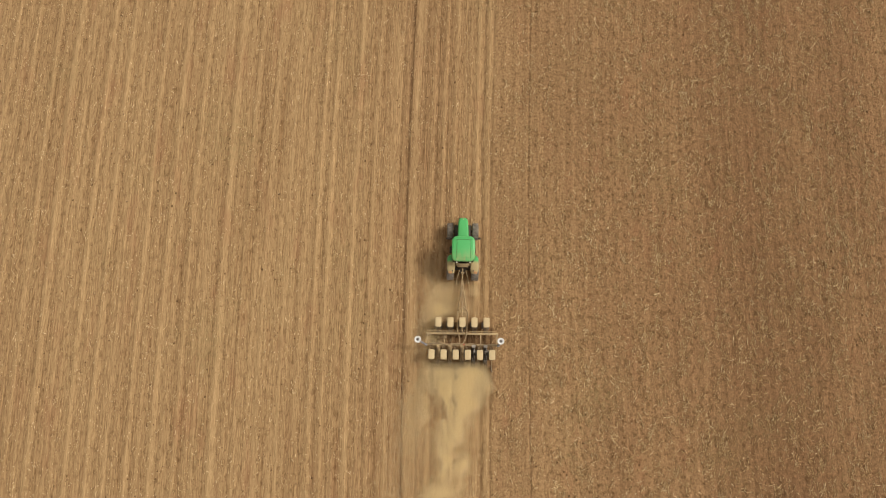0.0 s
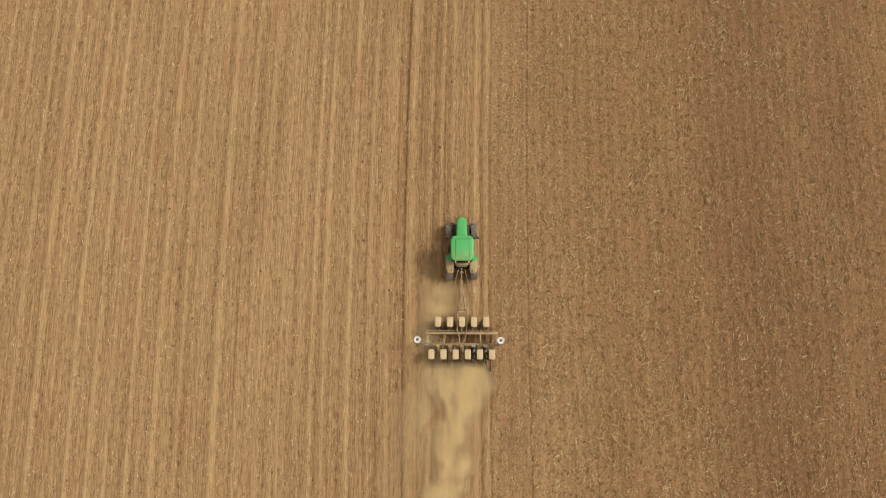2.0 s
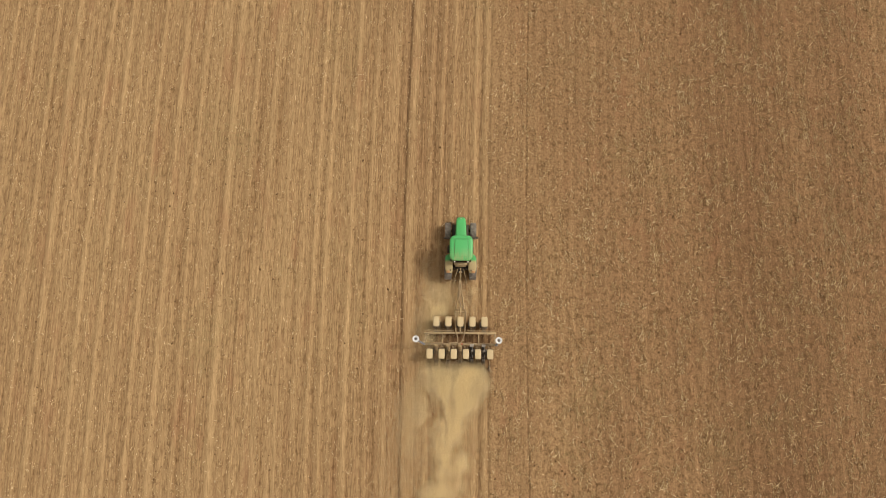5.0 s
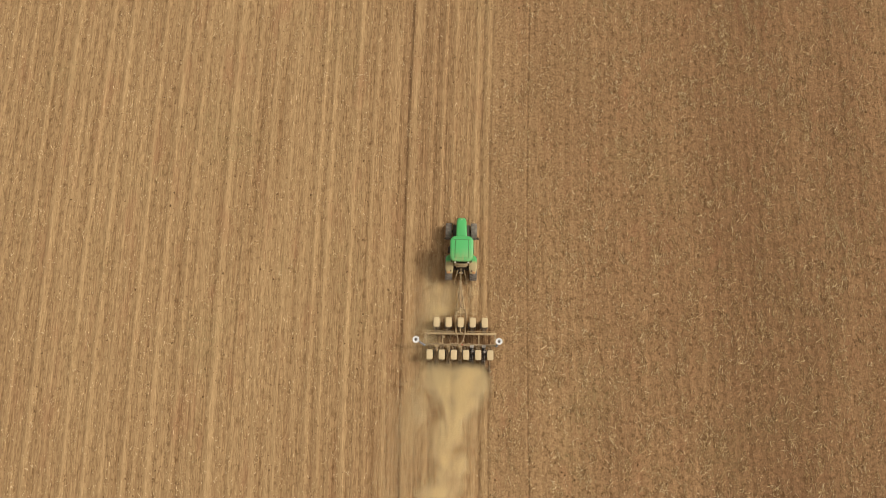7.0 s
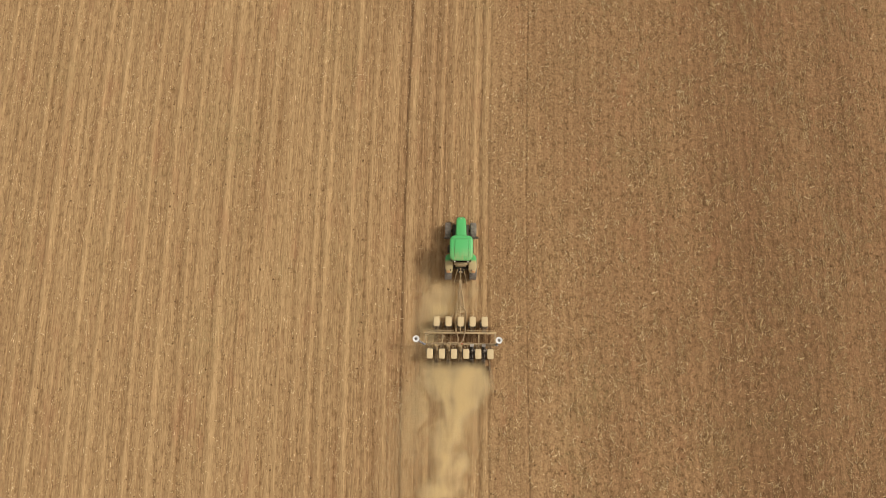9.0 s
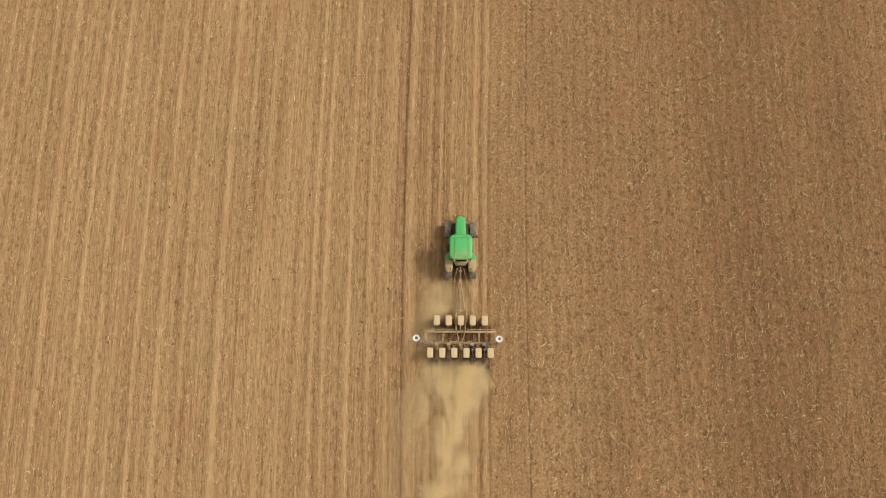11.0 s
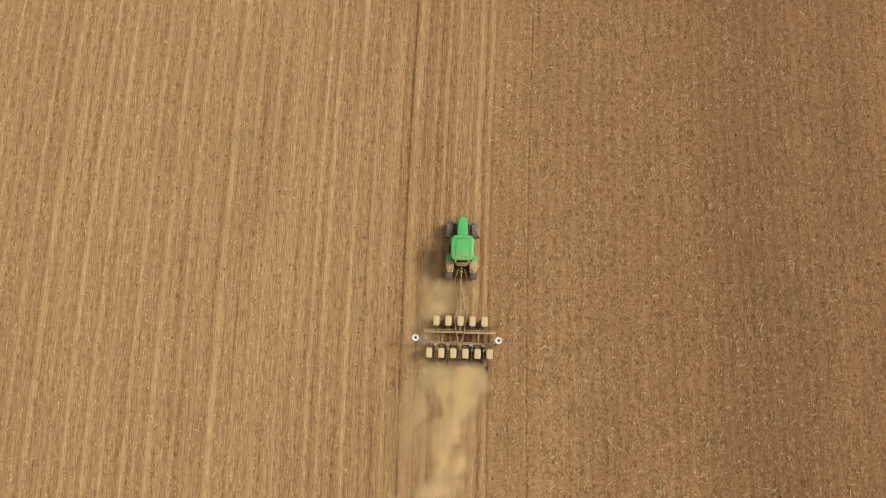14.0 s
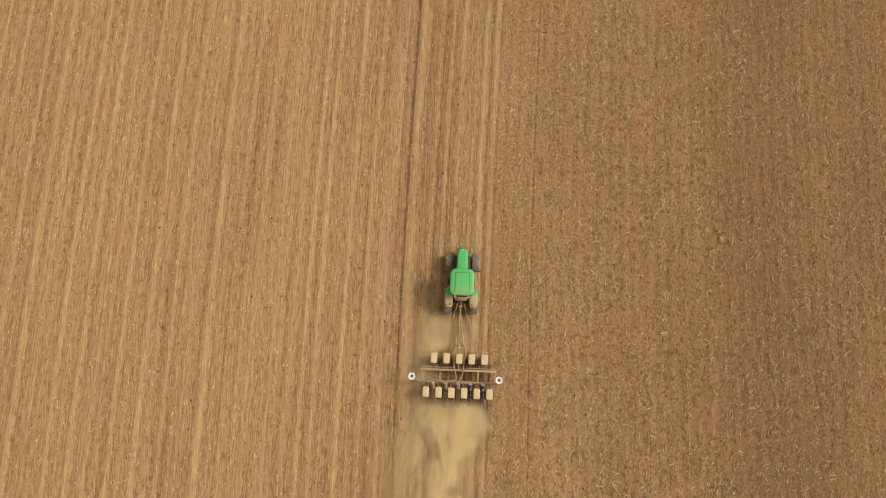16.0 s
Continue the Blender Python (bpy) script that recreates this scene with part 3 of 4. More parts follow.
        # hitch arms
        bm = nb()
        tube(bm, [(s * 0.24, -0.20, 0.72), (s * 0.34, -0.62, 0.62), (s * 0.40, -1.0, 0.60)], 0.035, 8)
        tube(bm, [(s * 0.20, -0.20, 1.35), (s * 0.30, -0.56, 1.20), (s * 0.34, -0.66, 0.66)], 0.025, 8)
        cyl(bm, (s * 0.40, -1.0, 0.60), 0.06, 0.06, "x", 14)
        part("lift_arm", bm, M_IRON, t, "dusty three-point lift arm")
    bm = nb()
    tube(bm, smooth_path([(0.50, 1.72, 1.0), (0.53, 1.74, 1.5), (0.53, 1.72, 2.3), (0.53, 1.66, 2.62)]), 0.045, 12)
    part("exhaust_pipe", bm, M_DARK, t, "black upright exhaust pipe")
    bm = nb()
    box(bm, (0, -0.45, 0.52), (0.12, 1.05, 0.06), 0.01)
    cyl(bm, (0, -0.92, 0.58), 0.03, 0.16, "z", 12)
    part("drawbar", bm, M_IRON, t, "dusty drawbar with hitch pin")
    bm = nb()
    tube(bm, [(0, -0.10, 1.30), (0, -0.45, 1.16), (0, -0.70, 1.02)], 0.03, 8)
    box(bm, (0, -0.36, 1.30), (0.20, 0.10, 0.12), 0.02)
    part("top_link", bm, M_IRON, t)
    for k in range(4):
        bm = nb()
        x = -0.09 + 0.06 * k
        cyl(bm, (x, -0.36, 1.12), 0.028, 0.10, "y", 10)
        part("hydraulic_coupler", bm, M_STEEL, t)
    return t


build_tractor()


# ---------- the planter ----------
def hopper_on(unit, y, z):
    bm = nb()
    rings(bm, [[(a, b + y, zz) for a, b in rrect(w, d, r, 4)] for zz, w, d, r in ((z - 0.58, 0.16, 0.20, 0.04), (z - 0.40, 0.30, 0.44, 0.07), (z - 0.10, 0.36, 0.56, 0.08), (z - 0.03, 0.37, 0.58, 0.08))])
    hop = part("hopper", bm, M_HOPPER, unit, "cream plastic seed hopper")
    bm = nb()
    rings(bm, [[(a, b + y, zz) for a, b in rrect(w, d, r, 5)] for zz, w, d, r in ((z - 0.05, 0.388, 0.61, 0.08), (z, 0.395, 0.62, 0.085), (z + 0.025, 0.375, 0.59, 0.08), (z + 0.035, 0.32, 0.52, 0.07))])
    part("lid", bm, M_HOPPER, unit, "cream domed hopper lid")
    return hop


def disc_wheel(name, unit, x, y, r, w, material, tilt=0, label=""):
    bm = nb()
    lathe(bm, [(r * 0.35, -w * 0.3), (r * 0.9, -w * 0.5), (r, -w * 0.25), (r, w * 0.25), (r * 0.9, w * 0.5), (r * 0.35, w * 0.3)], (0, 0, 0), "x", 26)
    cyl(bm, (0, 0, 0), r * 0.36, w * 0.9, "x", 14)
    return part(name, bm, material, unit, label, pose(x, y, r - 0.02, 0, 0, tilt))


def row_unit(parent, x, y, ahead, material):
    """A planting unit; the beam lies on its y = 0 side, ahead tells to which side the hopper sits."""
    s = 1 if ahead else -1
    bm = nb()
    for q in (-1, 1):
        for z in (0.52, 0.78):
            box(bm, (q * 0.10, s * 0.27, z), (0.03, 0.46, 0.05), 0.006)
        box(bm, (q * 0.10, s * 0.62, 0.56), (0.025, 0.42, 0.34), 0.01)
    box(bm, (0, s * 0.06, 0.66), (0.26, 0.05, 0.40), 0.008)
    box(bm, (0, s * 0.52, 0.70), (0.26, 0.05, 0.30), 0.008)
    cyl(bm, (0.0, s * 0.30, 0.66), 0.035, 0.30, "y", 10)
    box(bm, (0, s * 0.36, 0.86), (0.22, 0.06, 0.05), 0.008)
    box(bm, (-0.06, s * 0.22, 0.82), (0.05, 0.16, 0.05), 0.008)
    unit = part("row_unit", bm, material, parent, "planter row unit frame with parallel arms", pose(x, y, 0))
    hopper_on(unit, s * 0.66, 1.36)
    for q in (-1, 1):
        disc_wheel("gauge_wheel", unit, q * 0.19, s * 0.52, 0.22, 0.11, M_TYRE)
        disc_wheel("opener_disc", unit, q * 0.03, s * 0.78, 0.18, 0.012, M_STEEL, q * 5)
    return unit


def trailing_unit(parent, x, y, material, plate):
    """A narrow row unit behind the rear beam with no hopper: two rails, a chain box and closing wheels."""
    bm = nb()
    for q in (-1, 1):
        box(bm, (q * 0.095, -0.42, 0.62), (0.045, 0.96, 0.10), 0.008)
        box(bm, (q * 0.10, -1.06, 0.46), (0.03, 0.52, 0.07), 0.008, (12, 0, 0))
    for k, yy in enumerate((-0.02, -0.26, -0.52, -0.84)):
        box(bm, (0, yy, 0.66), (0.25, 0.06, 0.07), 0.008)
    unit = part("trailing_unit", bm, material, parent, "narrow trailing row unit with closing wheels", pose(x, y, 0))
    bm = nb()
    box(bm, (0, -1.31, 0.42), (0.25, 0.05, 0.05), 0.006)
    for q in (-1, 1):
        box(bm, (q * 0.115, -1.20, 0.45), (0.022, 0.22, 0.05), 0.005, (10, 0, 0))
    part("rear_bracket", bm, M_IRON, unit, "pale dusty rear bracket")
    bm = nb()
    box(bm, (0, -0.03, 0.88), (0.24, 0.17, 0.06), 0.012)
    for q in (-1, 1):
        box(bm, (q * 0.10, -0.03, 0.92), (0.03, 0.13, 0.05), 0.006)
    part("mounting_plate", bm, plate, unit)
    bm = nb()
    for q in (-1, 1):
        tube(bm, [(q * 0.06, -0.62, 0.72), (q * 0.06, -0.95, 0.62)], 0.022, 8)
    part("down_spring", bm, plate, unit)
    bm = nb()
    box(bm, (-0.01, -0.14, 0.76), (0.13, 0.20, 0.16), 0.02)
    part("meter_box", bm, material, unit)
    bm = nb()
    cyl(bm, (0.04, -0.36, 0.74), 0.07, 0.08, "z", 14, None, 0.01)
    part("sprocket", bm, plate, unit)
    bm = nb()
    box(bm, (-0.03, -0.66, 0.70), (0.10, 0.20, 0.10), 0.02)
    part("gearbox", bm, material, unit)
    bm = nb()
    tube(bm, smooth_path([(0.05, -0.05, 0.80), (0.07, -0.25, 0.88), (0.02, -0.48, 0.80), (0.05, -0.70, 0.78)]), 0.014, 6)
    part("chain", bm, plate, unit)
    for q in (-1, 1):
        disc_wheel("closing_wheel", unit, q * 0.06, -1.02, 0.15, 0.035, M_TYRE, q * 8)
        disc_wheel("opener_disc", unit, q * 0.03, -0.45, 0.19, 0.012, M_STEEL, q * 5)
    return unit


def marker(parent, s, x, y, z, tx, ty):
    """A folded row marker: steel arm and a dished white-rimmed disc."""
    bm = nb()
    tube(bm, smooth_path([(tx, ty, 0.90), ((tx * 2 + x) / 3, (ty * 2 + y) / 3, 1.25), (x - s * 0.06, y - 0.05, z - 0.08), (x, y, z - 0.04)]), 0.058, 10)
    box(bm, ((tx + x) / 2, (ty + y) / 2 - 0.02, 1.42), (0.20, 0.09, 0.16), 0.02, (0, s * -45, s * 35))
    box(bm, (tx, ty, 0.93), (0.16, 0.14, 0.14), 0.02)
    arm = part("marker_arm", bm, M_BLUE, parent, "blue-grey folding marker arm")
    bm = nb()
    lathe(bm, [(0.095, -0.03), (0.20, -0.035), (0.215, 0.0), (0.195, 0.03), (0.115, 0.02), (0.092, 0.0)], (x, y, z), "z", 32)
    part("marker_disc", bm, M_WHITE, arm, "white-rimmed marker wheel")
    bm = nb()
    cyl(bm, (x, y, z - 0.02), 0.098, 0.03, "z", 24)
    cyl(bm, (x, y, z), 0.045, 0.05, "z", 14, None, 0.01)
    part("marker_hub", bm, M_NAVY, arm, "dark recessed hub")


def build_planter():
    p = tagged(empty("planter", pose(0, 0, 0)), "dusty eleven-row seed planter with cream hoppers, behind the tractor", "planter")
    bm = nb()
    box(bm, (1.19, 2.12, 0.82), (4.58, 0.13, 0.16), 0.012)
    part("front_beam", bm, M_IRON, p, "dusty square steel toolbar")
    bm = nb()
    box(bm, (1.19, 1.41, 0.82), (4.66, 0.14, 0.16), 0.012)
    part("rear_beam", bm, M_BEAM, p, "brown dusty square steel toolbar")
    for x in (-1.02, 0.06, 2.37, 3.40):
        bm = nb()
        box(bm, (x, 1.765, 0.83), (0.08, 0.55, 0.09), 0.01)
        part("cross_link", bm, M_IRON, p)
    for x, y in ((-0.96, 2.0), (0.06, 1.9), (3.34, 2.0)):
        bm = nb()
        box(bm, (x + 0.08, y - 0.02, 0.90), (0.10, 0.12, 0.05), 0.008)
        part("beam_bracket", bm, M_IRON, p)
    bm = nb()
    tube(bm, [(-1.05, 2.27, 0.80), (0.80, 2.27, 0.80)], 0.03, 8)
    part("drive_shaft", bm, M_IRON, p, "thin dusty drive shaft")
    bm = nb()
    tube(bm, [(1.60, 2.27, 0.80), (3.40, 2.26, 0.80)], 0.025, 8)
    part("drive_shaft", bm, M_IRON, p, "thin dusty drive shaft")
    # tongue: hitch, spread bars, crossbar and twin tubes back to the beams
    bm = nb()
    cyl(bm, (1.17, 5.40, 0.56), 0.10, 0.05, "z", 20, None, 0.01)
    box(bm, (1.17, 5.20, 0.56), (0.12, 0.34, 0.10), 0.015)
    part("hitch", bm, M_IRON, p)
    for s in (-1, 1):
        bm = nb()
        tube(bm, [(1.17 + s * 0.04, 5.25, 0.58), (1.18 + s * 0.15, 4.4, 0.68), (1.18 + s * 0.26, 3.60, 0.78)], 0.045, 8)
        part("tongue_bar", bm, M_IRON, p)
        bm = nb()
        box(bm, (1.19 + s * 0.29, 2.82, 0.90), (0.085, 1.26, 0.09), 0.01)
        part("tongue_tube", bm, M_IRON, p)
    bm = nb()
    box(bm, (1.19, 3.47, 0.90), (0.66, 0.10, 0.11), 0.012)
    box(bm, (1.19, 3.66, 0.88), (0.46, 0.06, 0.08), 0.012)
    for k in range(4):
        box(bm, (1.00 + 0.125 * k, 3.57, 0.87), (0.04, 0.20, 0.06), 0.008)
    cyl(bm, (1.13, 3.76, 0.90), 0.055, 0.16, "z", 14, None, 0.01)
    cyl(bm, (1.27, 3.82, 0.86), 0.045, 0.14, "z", 14, None, 0.01)
    part("tongue_crossbar", bm, M_IRON, p)
    bm = nb()
    tube(bm, [(1.18, 4.05, 0.80), (1.17, 3.5, 0.97), (1.18, 2.2, 0.97)], 0.03, 8)
    part("hydraulic_ram", bm, M_IRON, p)
    # looping hoses
    for pts, r in (([(1.10, 5.5, 0.9), (1.14, 4.9, 0.82), (1.12, 4.3, 0.84), (1.20, 3.9, 0.92), (1.36, 3.72, 0.98), (1.50, 3.55, 1.0), (1.54, 3.2, 0.98), (1.50, 2.6, 0.98), (1.48, 2.25, 1.0), (1.42, 1.9, 1.0), (1.28, 1.55, 0.98), (1.16, 1.44, 0.96)], 0.032),
                   ([(1.24, 5.5, 0.9), (1.21, 4.9, 0.84), (1.23, 4.2, 0.88), (1.15, 3.8, 0.94), (1.02, 3.5, 0.98)], 0.022),
                   ([(0.92, 2.2, 0.95), (0.98, 1.98, 1.0), (1.04, 1.75, 0.98), (1.02, 1.48, 0.95)], 0.034),
                   ([(1.16, 1.46, 0.95), (0.75, 1.50, 0.97), (0.30, 1.44, 0.96), (-0.20, 1.50, 0.95), (-0.60, 1.44, 0.95)], 0.026),
                   ([(1.3, 1.44, 0.95), (1.8, 1.49, 0.96), (2.4, 1.43, 0.95), (3.1, 1.48, 0.95)], 0.022)):
        bm = nb()
        tube(bm, smooth_path(pts, 4), r, 7)
        part("hydraulic_hose", bm, M_HOSE, p)
    for x, y, q in ((1.12, 1.43, 0.16), (0.52, 1.42, 0.12), (0.18, 1.42, 0.12), (-0.62, 1.42, 0.10), (2.2, 1.42, 0.10), (1.30, 2.14, 0.12)):
        bm = nb()
        box(bm, (x, y, 0.93), (q, 0.12, 0.07), 0.015)
        part("clamp", bm, M_IRON, p)
    bm = nb()
    cyl(bm, (1.30, 1.42, 0.97), 0.045, 0.13, "x", 12, None, 0.01)
    part("valve_cap", bm, M_RED, p, "small faded red valve cap")
    # five units ahead of the front beam, six behind the rear beam, five narrow ones between those
    first = row_unit(p, 1.185 - 2 * ROW, 2.15, True, M_UNITF)
    for k in range(1, 5):
        copy_thing(first, pose(1.185 + (k - 2) * ROW, 2.15, 0))
    first = row_unit(p, 1.165 - 2.5 * ROW, 1.44, False, M_UNITD)
    for k in range(1, 6):
        copy_thing(first, pose(1.165 + (k - 2.5) * ROW, 1.44, 0))
    first = trailing_unit(p, 1.195 - 2 * ROW, 1.36, M_UNITD, M_IRON)
    for k in (1, 2):
        copy_thing(first, pose(1.195 + (k - 2) * ROW, 1.36, 0))
    first = trailing_unit(p, 1.165 + ROW, 1.36, M_UNIT, M_STEEL)
    copy_thing(first, pose(1.165 + 2 * ROW, 1.36, 0))
    bm = nb()
    tube(bm, [(3.08, 0.40, 0.62), (3.10, 0.05, 0.40), (3.08, -0.22, 0.22)], 0.03, 8)
    tail = part("covering_arm", bm, M_UNITD, p)
    disc_wheel("covering_wheel", tail, 3.10, -0.10, 0.16, 0.08, M_TYRE)
    marker(p, -1, -1.60, 1.67, 1.90, -1.10, 1.38)
    marker(p, 1, 3.57, 1.63, 1.90, 3.50, 1.38)
    return p


build_planter()


# ---------- crop residue, clods and dust ----------
def litter_clump(u, y):
    """How thickly the litter lies, 0 to 1: tufts of a few hands' breadth in patches of some metres."""
    tuft = 0.55 * vnoise(u * 2.3, y * 1.25, 61) + 0.45 * vnoise(u * 4.6, y * 2.9, 63)
    patch = 0.6 * vnoise(u * 0.35, y * 0.2, 62) + 0.4 * vnoise(u * 1.1, y * 0.35, 64)
    return np.clip((tuft - 0.36) * 2.7, 0, 1) ** 1.35 * np.clip(0.35 + 1.2 * (patch - 0.2), 0.15, 1.2)


def build_residue(name, label, seed, n, mean, sides, joints, width):
    """Loose pieces of stalk and husk; sides: how many of them stay on the unplanted and on the planted ground."""
    rs = np.random.RandomState(seed)
    x, y = rs.uniform(-36, 36, n), rs.uniform(-13, 33, n)
    u = row_u(x, y)
    tilled = u > EDGE
    row_gain = 0.55 + 0.75 * vnoise(np.round((u - EDGE - 0.2) / ROW) * 7.3, y * 0.06, 65)
    band = np.where(tilled, row_gain * (0.75 + 0.25 * np.cos(2 * np.pi * (u - EDGE - 0.2) / ROW)), 0.65 + 0.35 * np.cos(2 * np.pi * (u + 0.34) / ROW))
    keep = rs.rand(n) < (0.07 + litter_clump(u, y)) * band * np.where(tilled, sides[1] * np.clip(0.6 + (u - EDGE) / 18, 0.6, 1.1), sides[0])
    x, y, tilled = x[keep], y[keep], tilled[keep]
    height, dry = field_profile(x, y)[:2]
    keep = rs.rand(len(x)) > np.where(tilled, 0, 0.65 * dry)       # the dry crests are swept barer
    x, y, tilled, height = x[keep], y[keep], tilled[keep], height[keep]
    n = len(x)
    size = rs.lognormal(mean, 0.45, n).clip(0.04, 0.50) * np.where(tilled, 1.1, 0.75)
    wid = rs.uniform(0.6, 1.4, n) * width
    ang = np.where(rs.rand(n) < 0.6, np.pi / 2 + rs.normal(0, 0.5, n), rs.uniform(0, np.pi, n))
    bend = rs.normal(0, 0.13, n)
    z0 = height + 0.012
    a = ang - bend / 2
    px, py = x - np.cos(ang) * size / 2, y - np.sin(ang) * size / 2
    tilt = rs.normal(0, 0.08, n)
    step = size / (joints - 1)
    verts = np.zeros((n, 3 * joints, 3))
    for k in range(joints):
        w = wid * (0.8, 1.0, 0.45)[k]
        zz = z0 + (0.006, 0.018, 0.006)[k] + tilt * size * (k - 1) / 2 + rs.uniform(0, 0.012, n)
        nx, ny = -np.sin(a), np.cos(a)
        for q, (off, up) in enumerate(((-1, -0.008), (0, 0.010), (1, -0.008))):
            verts[:, 3 * k + q] = np.stack([px + nx * w * off, py + ny * w * off, zz + up], axis=1)
        px, py = px + np.cos(a) * step, py + np.sin(a) * step
        a = a + bend
    quads = np.array([[3 * k + q, 3 * k + q + 1, 3 * k + q + 4, 3 * k + q + 3] for k in range(joints - 1) for q in (0, 1)])[None]
    faces = ((np.arange(n) * 3 * joints)[:, None, None] + quads).reshape(-1, 4)
    me = mesh_from(name, verts.reshape(-1, 3), faces, M_STRAW)
    tagged(new(name, me), label, "crop residue", kind="stuff")


def build_clods():
    rs = np.random.RandomState(9)
    n = 260000
    x, y = rs.uniform(-36, 36, n), rs.uniform(-13, 33, n)
    u = row_u(x, y)
    tilled = u > EDGE
    clump = 0.6 * litter_clump(u + 0.06, y + 0.04) + 0.4 * np.clip((vnoise(u * 1.3, y * 0.7, 71) - 0.45) * 2.2, 0, 1)
    keep = rs.rand(n) < (0.03 + clump) * np.where(tilled, 0.40, 0.18)
    x, y, tilled = x[keep], y[keep], tilled[keep]
    height, dry = field_profile(x, y)[:2]
    keep = rs.rand(len(x)) > np.where(tilled, 0, 0.7 * dry)
    x, y, height = x[keep], y[keep], height[keep]
    n = len(x)
    size = rs.lognormal(-3.72, 0.42, n).clip(0.010, 0.065)
    octa = np.array([[1, 0, 0], [0, 1.5, 0], [-1, 0, 0], [0, -1.5, 0], [0, 0, 0.8], [0, 0, -0.6]])
    verts = octa[None] * size[:, None, None] * rs.uniform(0.65, 1.3, (n, 6, 1))
    turn = rs.normal(0, 0.6, n)
    c, s = np.cos(turn), np.sin(turn)
    vx = verts[:, :, 0] * c[:, None] - verts[:, :, 1] * s[:, None]
    vy = verts[:, :, 0] * s[:, None] + verts[:, :, 1] * c[:, None]
    z0 = height + size * 0.2
    verts = np.stack([vx + x[:, None], vy + y[:, None], verts[:, :, 2] + z0[:, None]], axis=2)
    tri = np.array([[0, 1, 4], [1, 2, 4], [2, 3, 4], [3, 0, 4], [1, 0, 5], [2, 1, 5], [3, 2, 5], [0, 3, 5]])[None]
    faces = ((np.arange(n) * 6)[:, None, None] + tri).reshape(-1, 3)
    me = mesh_from("soil_clods", verts.reshape(-1, 3), faces, M_CLOD)
    tagged(new("soil_clods", me), "dark brown crumbly soil clods strewn over the field", "soil clods", kind="stuff")


def puffs(name, label, seed, x0, x1, y0, y1, cell, density, height):
    """Airborne dust: sheets of tiny flakes, one to a cell, larger where the cloud is denser."""
    rs = np.random.RandomState(seed)
    out = []
    for layer in range(3):
        gx, gy = np.meshgrid(np.arange(x0, x1, cell), np.arange(y0, y1, cell), indexing="ij")
        x = gx.ravel() + rs.uniform(0, cell, gx.size)
        y = gy.ravel() + rs.uniform(0, cell, gx.size)
        tau = density(x, y) / 3
        keep = tau > 0.01
        x, y, tau = x[keep], y[keep], tau[keep]
        s = np.sqrt(tau * cell * cell / 1.3) * rs.uniform(0.9, 1.1, len(x))
        z = height(x, y) * (0.25, 0.6, 1.0)[layer] * (0.7 + 0.6 * vnoise(x * 0.9 + 9 * layer, y * 0.9, seed + layer)) + rs.normal(0, 0.02, len(x))
        turn = rs.uniform(0, 6.283, len(x))
        tx, ty = rs.normal(0, 0.35, len(x)), rs.normal(0, 0.35, len(x))
        for k in range(3):
            a = turn + k * 2.0944
            dx, dy = s * np.cos(a), s * np.sin(a)
            out.append(np.stack([x + dx, y + dy, np.maximum(z, 0.06) + dx * tx + dy * ty], axis=1))
    tri = np.concatenate([np.stack(out[3 * q:3 * q + 3], axis=1) for q in range(3)])
    n = len(tri)
    me = mesh_from(name, tri.reshape(-1, 3), np.arange(3 * n).reshape(-1, 3), M_DUST)
    tagged(new(name, me), label, "dust cloud", kind="stuff")


def logistic(a):
    return 1 / (1 + np.exp(-np.clip(a, -30, 30)))


def puff_cores():
    """Billows of the plume: x, y, half width, half length, strength; they meander and drift towards -x as they fall behind."""
    rs = np.random.RandomState(23)
    out, d = [], 0.9
    while d < 12.5:
        c = 1.45 - 0.025 * d * d + 0.34 * math.sin(1.05 * d + 0.3)
        w = 0.80 + 0.015 * d
        for _ in range(3):
            out.append((c + rs.normal(0, 0.55 * w), 0.35 - d + rs.normal(0, 0.40), w * rs.uniform(0.32, 0.66), w * rs.uniform(0.4, 0.9), rs.uniform(0.4, 1.2) * (1.25 - 0.04 * d)))
        d += 0.62
    return out


CORES = puff_cores()


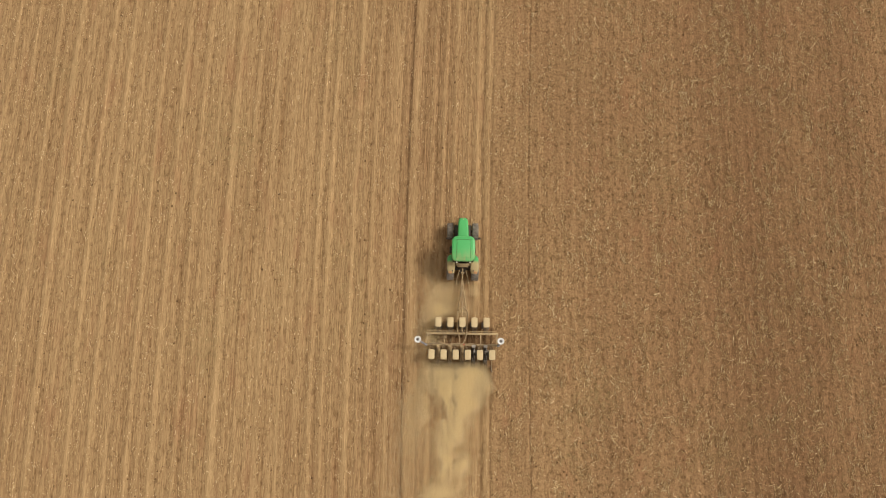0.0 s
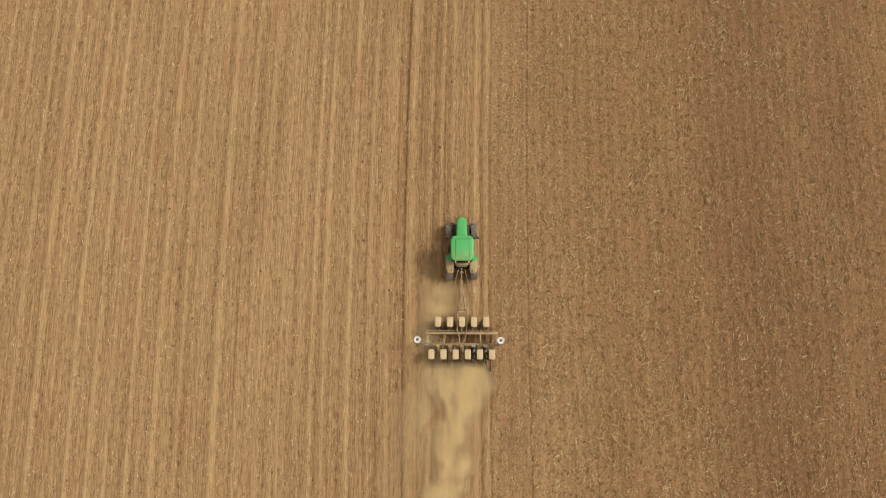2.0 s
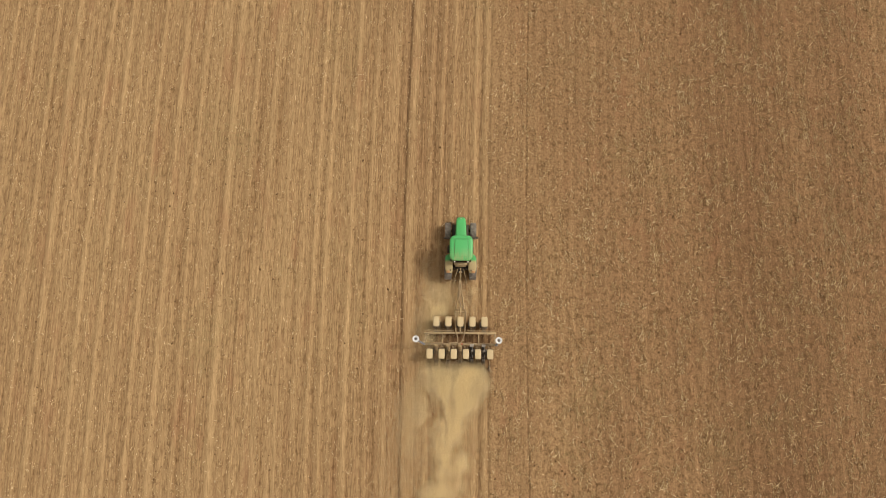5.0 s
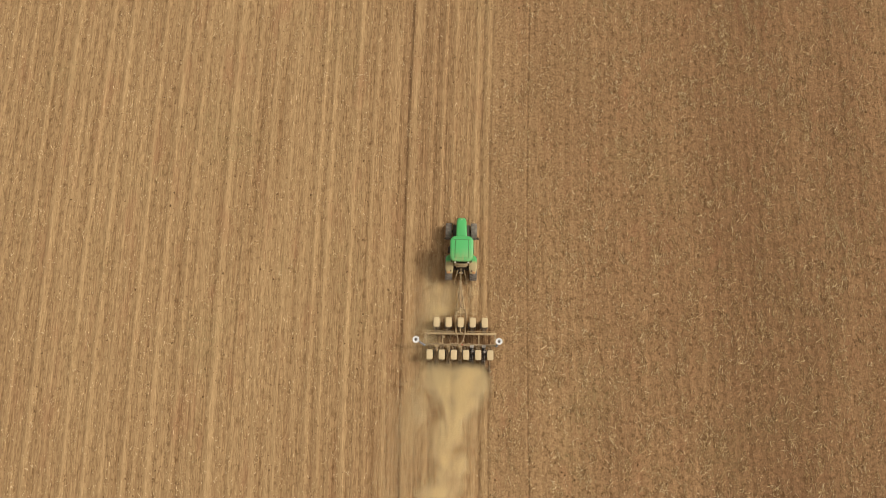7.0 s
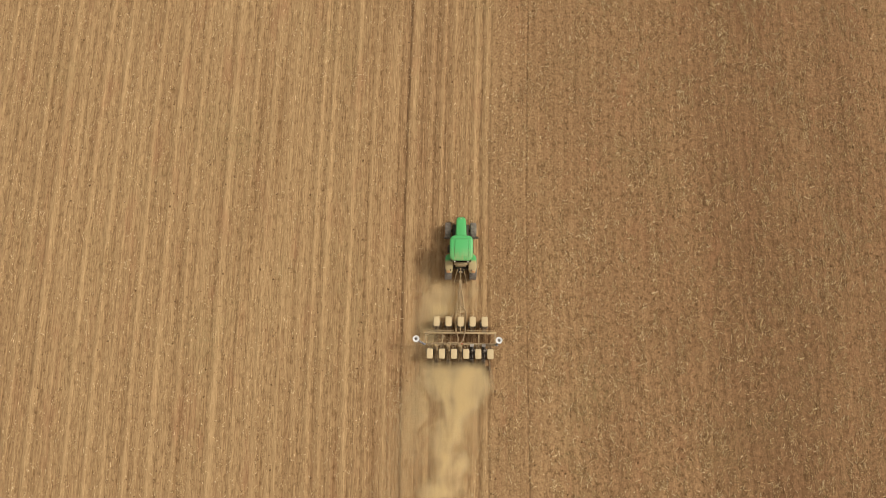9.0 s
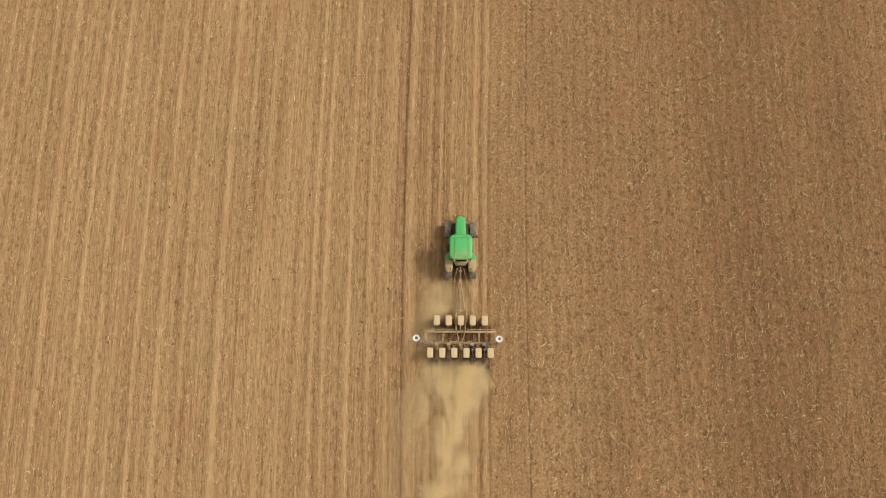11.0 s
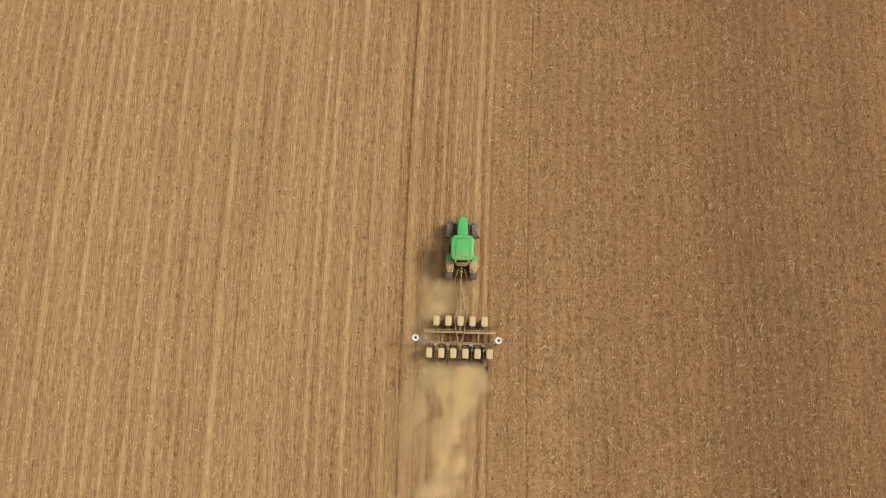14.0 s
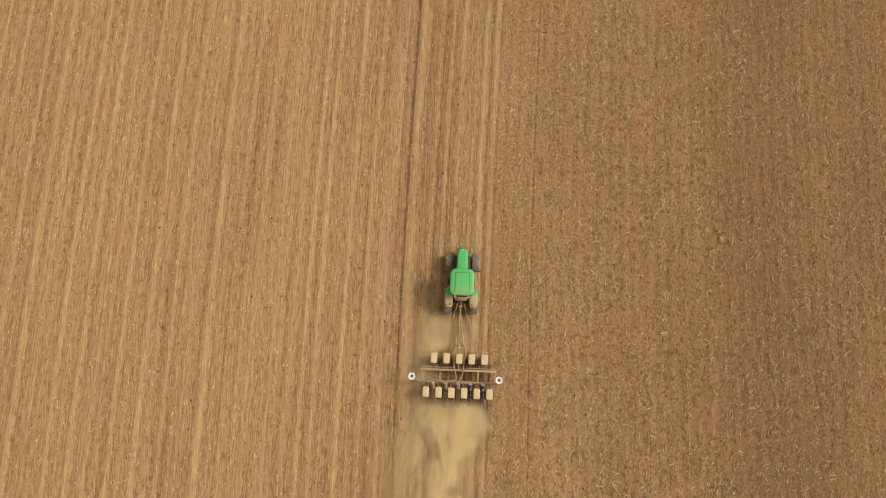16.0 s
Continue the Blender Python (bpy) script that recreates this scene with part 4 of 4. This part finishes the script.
def plume_density(x, y):
    d = 0.35 - y                                        # distance behind the planter
    wx = x + 0.75 * (vnoise(x * 0.8, y * 0.7, 85) - 0.5) + 0.24 * (vnoise(x * 2.1, y * 1.7, 185) - 0.5)
    wy = y + 0.75 * (vnoise(x * 0.8, y * 0.7, 86) - 0.5) + 0.24 * (vnoise(x * 2.1, y * 1.7, 186) - 0.5)
    wisp = 0.5 * vnoise(wx * 1.1, wy * 0.45, 81) + 0.3 * vnoise(wx * 2.6, wy * 1.0, 82) + 0.2 * vnoise(wx * 5.5, wy * 2.3, 83)
    # an even sheet right behind the units, torn into streaks further back
    right = logistic((2.95 - 0.75 * np.clip((d - 1.6) / 2.2, 0, 1) - 0.06 * d + 0.7 * (vnoise(y * 0.8, y * 0 + 2, 84) - 0.5) - x) / (0.10 + 0.05 * np.clip(d, 0, 5)))
    left = logistic((x + 0.95 + 0.12 * d) / (0.16 + 0.12 * np.clip(d, 0, 5)))
    sheet = right * left * np.clip(0.95 - 0.17 * d, 0.15, 1) * np.clip((wisp - 0.22) * 2.4 + 1.1 * np.clip(1 - d / 3.6, 0, 1), 0.05, 1.25)
    core = np.zeros_like(x)
    for cx, cy, w, l, g in CORES:
        core += g * np.exp(-(((wx - cx) / w) ** 2 + ((wy - cy) / l) ** 2) ** 1.25)
    core = 1.25 * (1 - np.exp(-0.9 * core)) * (0.35 + 1.25 * wisp)
    haze = 0.13 * np.exp(-((x + 1.1 + 0.12 * d) / 1.5) ** 2) * np.clip(d / 3, 0.1, 1) * (0.5 + wisp)
    return PLUME * np.clip((d + 0.25) / 0.9, 0, 1) ** 1.5 * np.clip(1.3 - d / 14, 0, 1) * (sheet + core + haze)


def plume_height(x, y):
    return 0.28 + 0.05 * np.clip(0.35 - y, 0, 12)


def wake_density(x, y):
    drift = (5.6 - y) * 0.13
    main = 2.2 * np.exp(-((x - 0.30 + drift) / 0.95) ** 2) + 0.5 * np.exp(-((x - 1.98 + drift * 0.3) / 0.34) ** 2) * np.clip((y - 3.0) / 0.6, 0, 1)
    side = 0.20 * np.exp(-((x + 1.1) / 0.8) ** 2) * np.clip((3.6 - y) / 2, 0, 1)
    along = np.clip((5.75 - y) / 0.8, 0, 1) * np.clip(0.2 + (y - 0.6) / 3.4, 0.0, 1)
    body = np.clip((vnoise(x * 0.8, y * 0.6, 91) * 0.6 + vnoise(x * 2.0, y * 1.4, 92) * 0.4 - 0.1) * 1.7, 0.3, 1.2)
    fore = 0.24 * np.exp(-((x + 0.75) / 0.75) ** 2) * np.clip((7.6 - y) / 1.6, 0, 1) * np.clip((y - 4.2) / 1.2, 0, 1)    # drifting up beside the rear wheel
    clear = 1 - 0.92 * logistic((x + 0.5) / 0.3) * logistic((3.3 - y) / 0.15)      # the air is clearer over the frame
    return WAKE * body * (fore + main * along * clear + side * np.clip((y + 1) / 2, 0, 1))


def wake_height(x, y):
    return 0.40 + 0 * x


def build_dust():
    puffs("dust_plume", "pale tan dust plume drifting behind the planter", 14, -4.6, 3.4, -11.2, 0.6, 0.019, plume_density, plume_height)
    puffs("dust_wake", "thin tan dust haze behind the tractor wheels", 15, -2.6, 2.6, -0.4, 7.7, 0.019, wake_density, wake_height)


PLUME, WAKE = 1.62, 1.2
build_residue("crop_residue", "dry straw-coloured stalk pieces strewn over the soil", 5, 460000, -1.6, (0.13, 0.56), 3, 0.013)
build_residue("chaff", "short pale husk and chaff bits strewn over the soil", 6, 700000, -2.4, (0.55, 0.55), 2, 0.013)
build_clods()
build_dust()
